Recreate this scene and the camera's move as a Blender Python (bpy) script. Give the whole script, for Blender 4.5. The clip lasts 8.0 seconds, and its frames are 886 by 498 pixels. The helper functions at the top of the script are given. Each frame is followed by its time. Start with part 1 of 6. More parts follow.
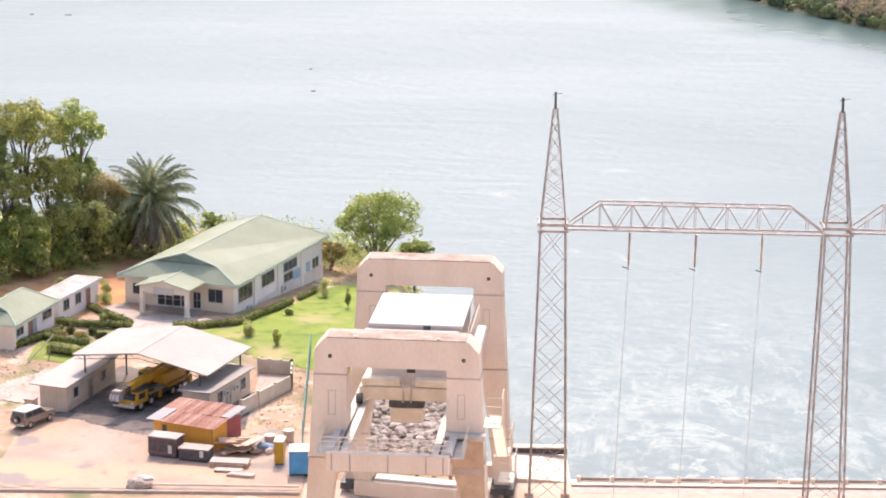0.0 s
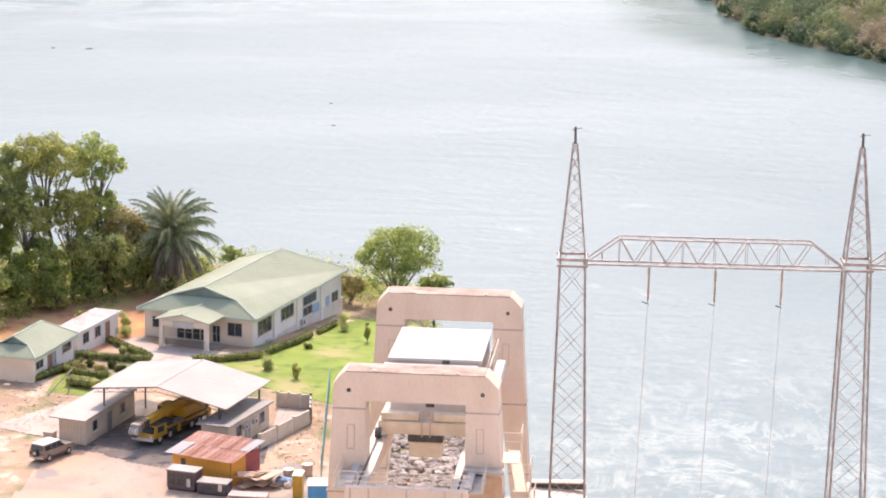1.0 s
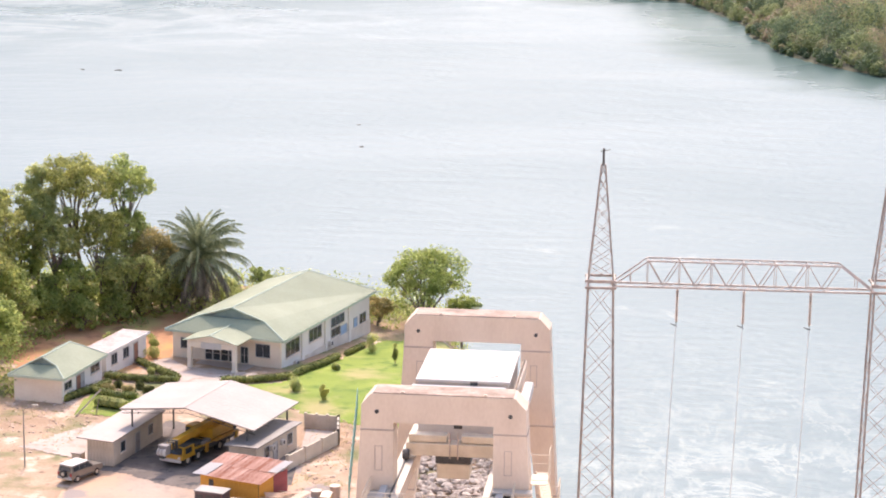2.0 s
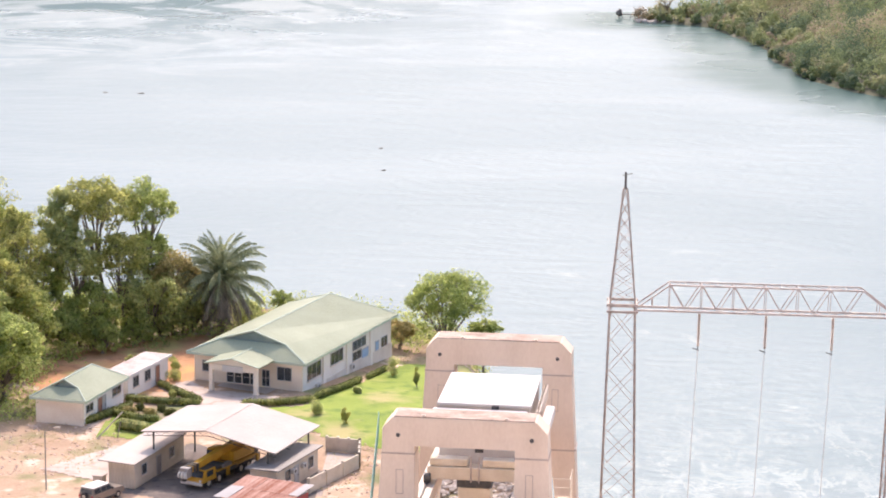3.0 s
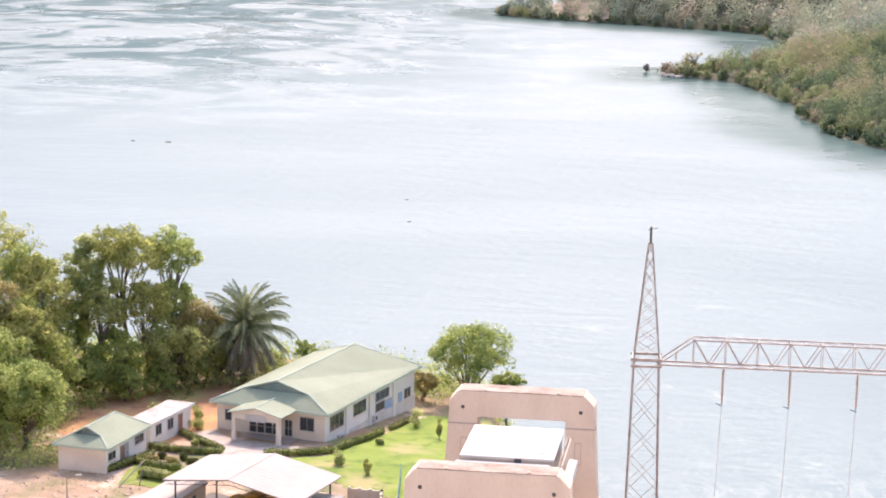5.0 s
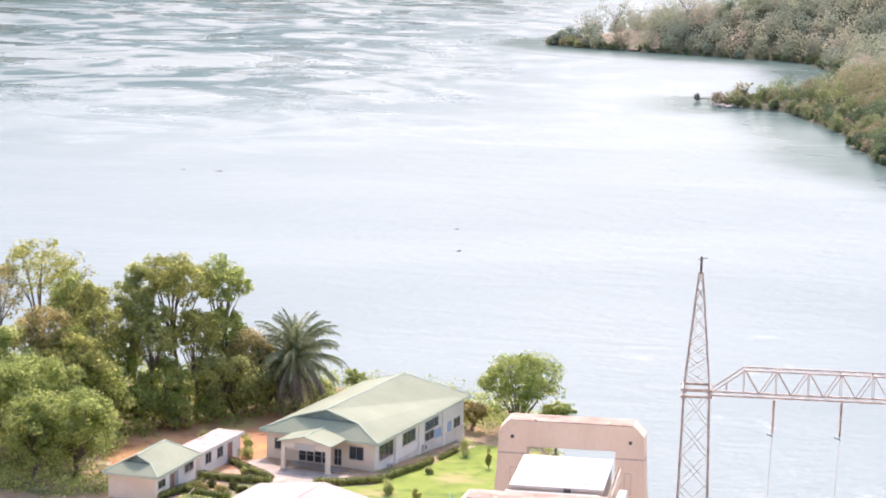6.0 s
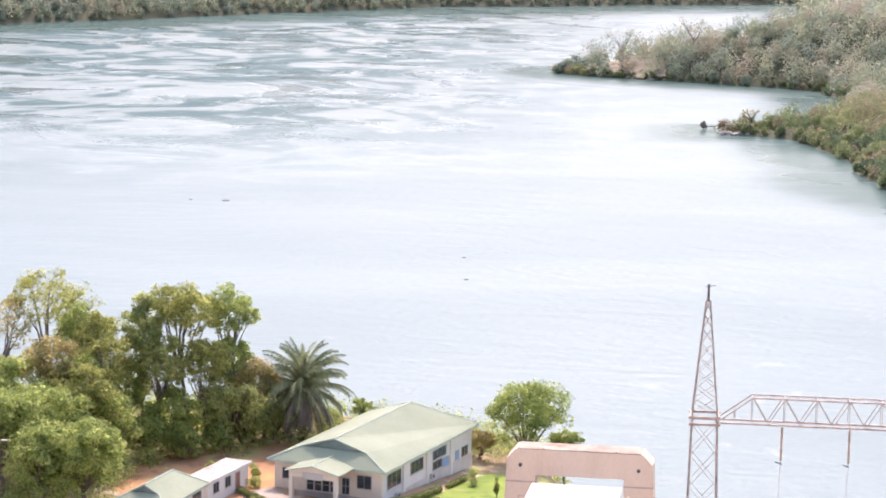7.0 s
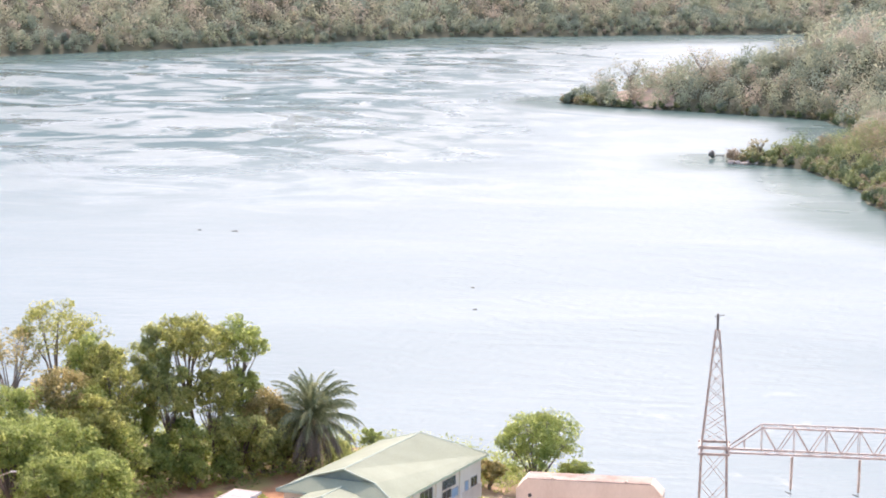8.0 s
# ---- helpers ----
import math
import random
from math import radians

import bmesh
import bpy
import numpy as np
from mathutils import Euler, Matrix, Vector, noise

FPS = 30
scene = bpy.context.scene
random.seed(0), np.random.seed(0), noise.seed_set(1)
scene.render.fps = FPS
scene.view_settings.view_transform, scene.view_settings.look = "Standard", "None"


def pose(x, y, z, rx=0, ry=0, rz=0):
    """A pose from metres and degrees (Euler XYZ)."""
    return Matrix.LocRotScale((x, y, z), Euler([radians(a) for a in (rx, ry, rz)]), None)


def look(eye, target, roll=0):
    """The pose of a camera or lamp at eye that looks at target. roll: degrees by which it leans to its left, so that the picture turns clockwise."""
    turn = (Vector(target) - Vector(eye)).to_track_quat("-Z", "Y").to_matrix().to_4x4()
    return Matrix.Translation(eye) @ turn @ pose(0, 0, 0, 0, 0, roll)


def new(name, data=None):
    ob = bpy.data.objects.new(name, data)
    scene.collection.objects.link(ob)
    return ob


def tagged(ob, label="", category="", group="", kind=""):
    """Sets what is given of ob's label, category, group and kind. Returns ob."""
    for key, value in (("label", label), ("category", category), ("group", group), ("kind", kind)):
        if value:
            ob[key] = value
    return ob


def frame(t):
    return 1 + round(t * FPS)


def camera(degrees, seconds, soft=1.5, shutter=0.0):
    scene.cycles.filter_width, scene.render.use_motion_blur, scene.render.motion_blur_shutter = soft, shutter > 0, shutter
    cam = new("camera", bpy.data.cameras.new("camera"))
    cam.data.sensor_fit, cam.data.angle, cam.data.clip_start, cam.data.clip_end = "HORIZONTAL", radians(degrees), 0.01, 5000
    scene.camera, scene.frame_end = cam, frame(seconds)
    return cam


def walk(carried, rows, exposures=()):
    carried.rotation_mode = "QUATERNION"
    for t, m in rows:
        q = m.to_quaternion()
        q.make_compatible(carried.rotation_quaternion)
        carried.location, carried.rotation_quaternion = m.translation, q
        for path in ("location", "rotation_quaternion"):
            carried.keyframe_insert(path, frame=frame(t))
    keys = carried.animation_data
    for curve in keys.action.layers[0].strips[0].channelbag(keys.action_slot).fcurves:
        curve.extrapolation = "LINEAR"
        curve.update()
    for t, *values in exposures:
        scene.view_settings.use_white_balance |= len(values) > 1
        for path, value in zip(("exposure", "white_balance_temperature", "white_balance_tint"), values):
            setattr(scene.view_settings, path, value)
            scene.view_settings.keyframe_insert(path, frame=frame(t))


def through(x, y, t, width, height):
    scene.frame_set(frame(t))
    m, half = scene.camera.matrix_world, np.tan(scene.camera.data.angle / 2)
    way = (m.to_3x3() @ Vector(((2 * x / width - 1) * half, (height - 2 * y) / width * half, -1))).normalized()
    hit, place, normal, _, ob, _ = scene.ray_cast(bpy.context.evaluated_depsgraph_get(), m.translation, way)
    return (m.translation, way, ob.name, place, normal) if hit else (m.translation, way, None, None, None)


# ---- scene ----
# The camera stands on the crest of the dam and turns up and to its left.
cam = camera(21.5, 8.0, soft=1.9)
EYE = (0.0, 0.0, 70.0)
TURNS = [
    (0.0, 76.599, -0.584, 0.139), (0.5, 76.916, -0.640, 0.389), (1.0, 77.439, -0.666, 0.649), (1.5, 77.735, -0.576, 0.913),
    (1.7, 77.820, -0.580, 1.085), (2.8, 78.408, -0.620, 1.807), (3.0, 78.533, -0.633, 1.890), (3.5, 78.882, -0.798, 2.336),
    (4.0, 79.203, -1.224, 2.273), (4.2, 79.300, -1.224, 2.231), (5.3, 80.009, -1.216, 2.823), (5.5, 80.148, -1.216, 3.003), (5.8, 80.355, -1.180, 3.640),
    (6.0, 80.491, -1.155, 3.851), (6.5, 80.781, -1.140, 3.986), (7.0, 81.191, -0.903, 3.986), (7.5, 81.564, -0.726, 4.102),
    (8.0, 81.928, -0.737, 4.180),
]
walk(cam, [(t, pose(*EYE, rx, ry, rz)) for t, rx, ry, rz in TURNS], [(0.0, 1.13, 6600, 20.5), (3.0, 1.15, 6550, 21), (8.0, 1.25, 6400, 22.5)])

# ---- daylight ----
SUN_DIR = Vector((-0.01, 0.65, 0.755)).normalized()
world = bpy.data.worlds.new("hazy_sky")
scene.world = world
world.use_nodes = True
wn = world.node_tree.nodes
sky = wn.new("ShaderNodeTexSky")
sky.sky_type = "NISHITA"
sky.sun_disc = False
sky.sun_elevation = math.asin(SUN_DIR.z)
sky.sun_rotation = math.atan2(SUN_DIR.x, SUN_DIR.y)
sky.air_density, sky.dust_density, sky.ozone_density = 1.3, 3.0, 1.5
wn["Background"].inputs["Strength"].default_value = 0.15
world.node_tree.links.new(sky.outputs[0], wn["Background"].inputs[0])
sun = new("sun", bpy.data.lights.new("sun", "SUN"))
sun.data.energy, sun.data.angle, sun.data.color = 1.9, radians(1.5), (1.0, 0.88, 0.74)
sun.matrix_world = look(SUN_DIR * 400, (0, 0, 0))


# ---- materials ----
def material(name, dark, light, size=1.0, rough=0.85, metal=0.0, bump=0.1, grain=0.1, stretch=(1, 1, 1), per_piece=0.0, spec=0.5):
    """Two colours mixed by large stains and by a fine grain, with relief. size: metres of a stain, grain: metres of the grain."""
    m = bpy.data.materials.new(name)
    m.use_nodes = True
    n, l = m.node_tree.nodes, m.node_tree.links
    b = n["Principled BSDF"]
    co = n.new("ShaderNodeTexCoord")
    mp = n.new("ShaderNodeMapping")
    mp.inputs["Scale"].default_value = stretch
    l.new(co.outputs["Object"], mp.inputs[0])
    big = n.new("ShaderNodeTexNoise")
    big.inputs["Scale"].default_value, big.inputs["Detail"].default_value = 1 / size, 5
    small = n.new("ShaderNodeTexNoise")
    small.inputs["Scale"].default_value, small.inputs["Detail"].default_value = 1 / grain, 3
    l.new(mp.outputs[0], big.inputs["Vector"])
    l.new(mp.outputs[0], small.inputs["Vector"])
    add = n.new("ShaderNodeMath")
    add.operation = "MULTIPLY_ADD"
    l.new(small.outputs["Fac"], add.inputs[0])
    add.inputs[1].default_value = 0.45
    l.new(big.outputs["Fac"], add.inputs[2])
    last = add.outputs[0]
    if per_piece:
        info = n.new("ShaderNodeNewGeometry")
        obj = n.new("ShaderNodeObjectInfo")
        mix2 = n.new("ShaderNodeMath")
        l.new(info.outputs["Random Per Island"], mix2.inputs[0])
        l.new(obj.outputs["Random"], mix2.inputs[1])
        fr = n.new("ShaderNodeMath")
        fr.operation = "FRACT"
        l.new(mix2.outputs[0], fr.inputs[0])
        mul = n.new("ShaderNodeMath")
        mul.operation = "MULTIPLY_ADD"
        l.new(fr.outputs[0], mul.inputs[0])
        mul.inputs[1].default_value = per_piece
        l.new(last, mul.inputs[2])
        sub = n.new("ShaderNodeMath")
        sub.operation = "SUBTRACT"
        l.new(mul.outputs[0], sub.inputs[0])
        sub.inputs[1].default_value = per_piece / 2
        last = sub.outputs[0]
    ramp = n.new("ShaderNodeValToRGB")
    ramp.color_ramp.elements[0].position, ramp.color_ramp.elements[0].color = 0.45, (*dark, 1)
    ramp.color_ramp.elements[1].position, ramp.color_ramp.elements[1].color = 0.98, (*light, 1)
    l.new(last, ramp.inputs[0])
    l.new(ramp.outputs[0], b.inputs["Base Color"])
    b.inputs["Roughness"].default_value, b.inputs["Metallic"].default_value = rough, metal
    b.inputs["Specular IOR Level"].default_value = spec
    if bump:
        bp = n.new("ShaderNodeBump")
        bp.inputs["Strength"].default_value, bp.inputs["Distance"].default_value = bump, grain * 0.5
        l.new(small.outputs["Fac"], bp.inputs["Height"])
        l.new(bp.outputs[0], b.inputs["Normal"])
    return m


M_CONCRETE = material("painted_concrete", (0.62, 0.49, 0.37), (0.76, 0.63, 0.50), 3.0, 0.85, 0, 0.08, 0.2, (1, 1, 0.45))
M_SEAM = material("weathered_concrete", (0.36, 0.28, 0.23), (0.52, 0.42, 0.35), 1.0)
M_DECK = material("quay_concrete", (0.42, 0.30, 0.22), (0.60, 0.46, 0.35), 4.0, 0.9, 0, 0.2, 0.25)
M_WHITE = material("white_paint", (0.47, 0.435, 0.40), (0.58, 0.545, 0.50), 2.0, 0.5, 0, 0.05, 0.3)
M_CREAM = material("cream_plaster", (0.68, 0.56, 0.43), (0.80, 0.70, 0.57), 2.5, 0.85, 0, 0.1, 0.15)
M_WALLW = material("white_plaster", (0.68, 0.63, 0.57), (0.80, 0.76, 0.70), 2.5, 0.85, 0, 0.1, 0.15)
M_GREENROOF = material("green_roof_sheet", (0.255, 0.285, 0.19), (0.335, 0.36, 0.25), 5.0, 0.75, 0.0, 0.1, 0.3, spec=0.25)
M_GLASS = material("dark_window_glass", (0.03, 0.035, 0.04), (0.06, 0.065, 0.07), 0.6, 0.12, 0, 0.0, 0.3)
M_FRAME = material("grey_window_frame", (0.30, 0.29, 0.28), (0.42, 0.41, 0.40), 0.5, 0.5)
M_BLUE = material("blue_door_paint", (0.20, 0.33, 0.50), (0.30, 0.43, 0.60), 0.8, 0.5)
M_STEEL = material("weathered_tower_steel", (0.22, 0.17, 0.14), (0.46, 0.40, 0.35), 0.7, 0.6, 0.3, 0.1, 0.1)
M_DARK = material("dark_metal", (0.03, 0.03, 0.032), (0.09, 0.085, 0.08), 0.5, 0.6)
M_YELLOW = material("crane_yellow_paint", (0.44, 0.22, 0.014), (0.58, 0.32, 0.03), 0.8, 0.4)
M_ORANGE = material("orange_painted_boards", (0.62, 0.27, 0.03), (0.76, 0.38, 0.06), 0.7, 0.7)
M_MAROON = material("maroon_painted_boards", (0.26, 0.05, 0.05), (0.38, 0.09, 0.09), 0.7, 0.7)
M_RUST = material("rusty_roof_sheet", (0.32, 0.11, 0.055), (0.62, 0.40, 0.31), 0.9, 0.7, 0.1, 0.2, 0.12, (1, 0.35, 1), 0.35)
M_CANOPY = material("pale_canopy_sheet", (0.40, 0.34, 0.295), (0.49, 0.425, 0.37), 4.0, 0.85, 0.0, 0.05, 0.3)
M_GREYWALL = material("grey_cabin_wall", (0.46, 0.38, 0.28), (0.63, 0.54, 0.43), 1.2, 0.8)
M_GREYROOF = material("dull_sheet_roof", (0.20, 0.18, 0.165), (0.32, 0.29, 0.27), 2.0, 0.6, 0.2)
M_TREAD = material("grey_tread_plate", (0.42, 0.37, 0.31), (0.60, 0.54, 0.46), 1.2, 0.55, 0.1)
M_RAIL = material("cream_rail_paint", (0.60, 0.50, 0.37), (0.76, 0.66, 0.52), 0.8, 0.55)
M_BUFF = material("buff_paint", (0.54, 0.44, 0.31), (0.70, 0.60, 0.46), 1.0, 0.6)
M_PALESTEEL = material("pale_rusty_steel", (0.26, 0.21, 0.18), (0.52, 0.47, 0.43), 0.9, 0.6, 0.1, 0.1, 0.15)
M_WIRE = material("aluminium_wire", (0.45, 0.45, 0.45), (0.6, 0.6, 0.6), 1.0, 0.4, 0.5)


# ---- mesh builders ----
class Mesh:
    """Collects faces for one mesh."""

    def __init__(self):
        self.v, self.f = [], []

    def add(self, vs, fs):
        k = len(self.v)
        self.v += [tuple(p) for p in vs]
        self.f += [tuple(i + k for i in q) for q in fs]
        return self

    def hexa(self, p):
        """Eight corners: the lower four going round, then the upper four."""
        return self.add(p, [(3, 2, 1, 0), (4, 5, 6, 7), (0, 1, 5, 4), (1, 2, 6, 5), (2, 3, 7, 6), (3, 0, 4, 7)])

    def box(self, x0, x1, y0, y1, z0, z1, c=0.0):
        """A block, with its edges cut by c."""
        if not c:
            return self.hexa([(x0, y0, z0), (x1, y0, z0), (x1, y1, z0), (x0, y1, z0), (x0, y0, z1), (x1, y0, z1), (x1, y1, z1), (x0, y1, z1)])
        vs, fs = [], []
        for z, d in ((z0, c), (z0 + c, 0), (z1 - c, 0), (z1, c)):
            for x, y in ((x0 + c + d, y0 + d), (x1 - c - d, y0 + d), (x1 - d, y0 + c + d), (x1 - d, y1 - c - d), (x1 - c - d, y1 - d), (x0 + c + d, y1 - d), (x0 + d, y1 - c - d), (x0 + d, y0 + c + d)):
                vs.append((x, y, z))
        for k in range(3):
            fs += [(8 * k + i, 8 * k + (i + 1) % 8, 8 * k + 8 + (i + 1) % 8, 8 * k + 8 + i) for i in range(8)]
        return self.add(vs, fs + [tuple(range(7, -1, -1)), tuple(range(24, 32))])

    def prism(self, pts, d):
        """A flat outline (3D points) pushed along d."""
        n, d = len(pts), Vector(d)
        vs = [Vector(p) for p in pts] + [Vector(p) + d for p in pts]
        return self.add(vs, [tuple(range(n - 1, -1, -1)), tuple(range(n, 2 * n))] + [(i, (i + 1) % n, n + (i + 1) % n, n + i) for i in range(n)])

    def rod(self, a, b, r, r2=None, n=6):
        a, b = Vector(a), Vector(b)
        r2 = r if r2 is None else r2
        q = (b - a).to_track_quat("Z", "Y").to_matrix()
        ring = [q @ Vector((math.cos(2 * math.pi * (i + 0.5) / n), math.sin(2 * math.pi * (i + 0.5) / n), 0)) for i in range(n)]
        return self.add([a + r * p for p in ring] + [b + r2 * p for p in ring],
                        [(i, (i + 1) % n, n + (i + 1) % n, n + i) for i in range(n)] + [tuple(range(n - 1, -1, -1)), tuple(range(n, 2 * n))])

    def bar(self, a, b, w):
        """A square bar, such as an angle section."""
        return self.rod(a, b, w * 0.7, n=4)

    def lump(self, c, r, seed=0, n=1, rough=0.25):
        """An uneven rounded lump (r: three radii)."""
        bm = bmesh.new()
        bmesh.ops.create_icosphere(bm, subdivisions=n, radius=1)
        vs = []
        for v in bm.verts:
            k = 1 + rough * noise.noise(v.co * 1.7 + Vector((seed * 3.1, seed * 1.7, seed)))*2
            vs.append((c[0] + r[0] * v.co.x * k, c[1] + r[1] * v.co.y * k, c[2] + r[2] * v.co.z * k))
        self.add(vs, [tuple(v.index for v in f.verts) for f in bm.faces])
        bm.free()
        return self

    def data(self, name, mat, smooth=False):
        me = bpy.data.meshes.new(name)
        me.from_pydata(self.v, [], self.f)
        me.materials.append(mat)
        if smooth:
            me.polygons.foreach_set("use_smooth", [True] * len(me.polygons))
        me.update()
        return me


def part(name, mesh, mat, parent, label="", smooth=False):
    """Links a mesh as one part under a thing or a part."""
    ob = new(name, mesh.data(name, mat, smooth))
    ob.parent = parent
    return tagged(ob, label)


def thing(name, m, label, category, group="", kind=""):
    """An Empty at the base of a thing that has parts."""
    ob = new(name)
    ob.empty_display_size = 0.3
    ob.matrix_world = m
    return tagged(ob, label, category, group, kind)


def single(name, mesh, mat, m, label, category, group="", kind="", smooth=False):
    """A thing of one mesh."""
    ob = new(name, mesh.data(name, mat, smooth))
    ob.matrix_world = m
    return tagged(ob, label, category, group, kind)


def piece(name, data, parent, m):
    """One of many alike pieces that share a mesh."""
    ob = new(name, data)
    ob.parent = parent
    ob.matrix_local = m
    return ob


def step(a, b, t):
    t = max(0.0, min(1.0, (t - a) / (b - a)))
    return t * t * (3 - 2 * t)


# ---- the land: one sheet from the dam's crest to the hills ----
WATER = -9.0
H_AT, H_YAW = (-31.113, 263.927), -19.4
HU = Vector((math.cos(radians(H_YAW)), math.sin(radians(H_YAW))))
HV = Vector((-HU.y, HU.x))


def lawn_height(x, y):
    p = Vector((x - H_AT[0], y - H_AT[1]))
    u, v = p.dot(HU), p.dot(HV)
    right = step(-9, 9, u)
    return -0.35 * step(-12, 0, v) - right * 0.075 * max(0, min(v, 34))


def bank_distance(x, y):
    """Metres from the near shore, plus on land."""
    side = (3.8 - 0.10 * (y - 203)) - x
    wiggle = 2.0 * noise.noise(Vector((x * 0.06, y * 0.06, 3)))
    return min(307 + 0.05 * abs(x + 20) - y + wiggle, max(193 - y, side + wiggle))


SHORE = [(380, 230), (520, 135), (565, 106), (588, 95), (614, 82), (636, 76), (711, 72), (758, 63), (768, 46), (776, 39), (784, 44), (795, 62), (830, 84),
         (900, 95), (945, 85), (953, 80), (977, 40), (1005, -14), (1017, -23), (1030, -20), (1050, 18), (1110, 70), (1300, 110), (1700, 140)]


def right_bank(x, y):
    """Metres inland from the shore on the right: two points of land with a cove between."""
    for (y0, x0), (y1, x1) in zip(SHORE, SHORE[1:]):
        if y0 <= y <= y1:
            return (x - x0 - (x1 - x0) * (y - y0) / (y1 - y0) + 2.5 * noise.noise(Vector((x * 0.05, y * 0.05, 7)))) * 0.8
    return -50.0


def shore_gap(x, y):
    """Metres from the shore on the right, as the crow flies."""
    p, best = Vector((y, x)), 1e9
    for a, b in zip(SHORE, SHORE[1:]):
        a, b = Vector(a), Vector(b)
        t = max(0.0, min(1.0, (p - a).dot(b - a) / (b - a).length_squared))
        best = min(best, (p - a.lerp(b, t)).length)
    return best


def far_bank(x, y):
    return y - (1562 + 1.29 * max(-420, min(0, x + 112)) + 0.51 * max(0, x + 112)) + 14 * noise.noise(Vector((x * 0.01, 0, 1)))


def height(x, y):
    if y < 125:
        return 68.3 * (1 - max(0.0, y - 4) / 121) + 0.3 * noise.noise(Vector((x * 0.3, y * 0.3, 2))) * step(4, 12, y)
    n = noise.noise(Vector((x * 0.1, y * 0.1, 0)))
    if y < 420:
        d = bank_distance(x, y)
        land = lawn_height(x, y) + 0.06 * n - 0.06
        return land + (WATER - 5 - land) * step(2.5, -7, d)
    d = max(right_bank(x, y), far_bank(x, y))
    if d < 0:
        return WATER + max(-6.0, d * 0.4)
    hill = 0.34 * d if d == far_bank(x, y) else (0.30 * max(0, d - 6) if y > 860 else 0.24 * max(0, d - 14))
    return WATER + min(1.2, d * 0.25) + min(hill, 190) * (0.8 + 0.35 * noise.noise(Vector((x * 0.006, y * 0.006, 5))))


def axis(stops):
    out = []
    for (a, s), (b, _) in zip(stops, stops[1:]):
        k = max(1, round((b - a) / s))
        out += [a + (b - a) * i / k for i in range(k)]
    return out + [stops[-1][0]]


XS = axis([(-2600, 200), (-800, 40), (-320, 10), (-110, 1.5), (150, 6), (260, 40), (900, 200), (2600, 1)])
YS = axis([(-600, 150), (0, 6), (132, 1.5), (330, 10), (560, 6), (760, 3), (800, 6), (1120, 14), (1900, 60), (2500, 200), (3600, 1)])


def masked(name, base, layers, rough=0.95, bump=0.3, grain=0.3):
    """A ground material: a base pair of colours and layers (dark, light, noise size, threshold, softness)."""
    m = material(name, *base, 6.0, rough, 0, bump, grain)
    n, l = m.node_tree.nodes, m.node_tree.links
    b = n["Principled BSDF"]
    colour = b.inputs["Base Color"].links[0].from_socket
    geo = n.new("ShaderNodeNewGeometry")
    for k, (c, size, at, soft) in enumerate(layers):
        t = n.new("ShaderNodeTexNoise")
        t.inputs["Scale"].default_value, t.inputs["Detail"].default_value = 1 / size, 6
        off = n.new("ShaderNodeVectorMath")
        l.new(geo.outputs["Position"], off.inputs[0])
        off.inputs[1].default_value = (17.0 * k, 5.0 * k, 3.0 * k)
        l.new(off.outputs[0], t.inputs["Vector"])
        r = n.new("ShaderNodeMapRange")
        l.new(t.outputs["Fac"], r.inputs["Value"])
        r.inputs["From Min"].default_value, r.inputs["From Max"].default_value = at - soft, at + soft
        mix = n.new("ShaderNodeMix")
        mix.data_type = "RGBA"
        l.new(r.outputs[0], mix.inputs["Factor"])
        l.new(colour, mix.inputs["A"])
        mix.inputs["B"].default_value = (*c, 1)
        colour = mix.outputs["Result"]
    l.new(colour, b.inputs["Base Color"])
    return m


M_GROUND = masked("dry_earth", ((0.31, 0.20, 0.12), (0.50, 0.35, 0.235)), [((0.18, 0.18, 0.07), 7.0, 0.57, 0.06), ((0.60, 0.46, 0.35), 3.0, 0.62, 0.06), ((0.22, 0.14, 0.09), 1.2, 0.66, 0.05)])
_n, _l = M_GROUND.node_tree.nodes, M_GROUND.node_tree.links
_g, _s, _r, _m = _n.new("ShaderNodeNewGeometry"), _n.new("ShaderNodeSeparateXYZ"), _n.new("ShaderNodeMapRange"), _n.new("ShaderNodeMix")
_m.data_type = "RGBA"
_l.new(_g.outputs["Position"], _s.inputs[0])
_l.new(_s.outputs["Y"], _r.inputs["Value"])
_r.inputs["From Min"].default_value, _r.inputs["From Max"].default_value, _r.inputs["To Max"].default_value = 330, 480, 0.95
_l.new(_r.outputs[0], _m.inputs["Factor"])
_l.new(_n["Principled BSDF"].inputs["Base Color"].links[0].from_socket, _m.inputs["A"])
_m.inputs["B"].default_value = (0.065, 0.07, 0.035, 1)
# unseen dam slope coloured pale to bounce light onto the crane
_d, _q = _n.new("ShaderNodeMapRange"), _n.new("ShaderNodeMix")
_q.data_type = "RGBA"
_l.new(_s.outputs["Y"], _d.inputs["Value"])
_d.inputs["From Min"].default_value, _d.inputs["From Max"].default_value, _d.inputs["To Max"].default_value = 126, 119, 0.8
_l.new(_d.outputs[0], _q.inputs["Factor"])
_l.new(_m.outputs["Result"], _q.inputs["A"])
_q.inputs["B"].default_value = (0.56, 0.50, 0.44, 1)
_l.new(_q.outputs["Result"], _n["Principled BSDF"].inputs["Base Color"])
M_LAWN = masked("mown_grass", ((0.15, 0.215, 0.022), (0.25, 0.31, 0.04)), [((0.36, 0.31, 0.12), 8.0, 0.60, 0.08), ((0.12, 0.19, 0.02), 2.0, 0.60, 0.08)], bump=0.6, grain=0.12)
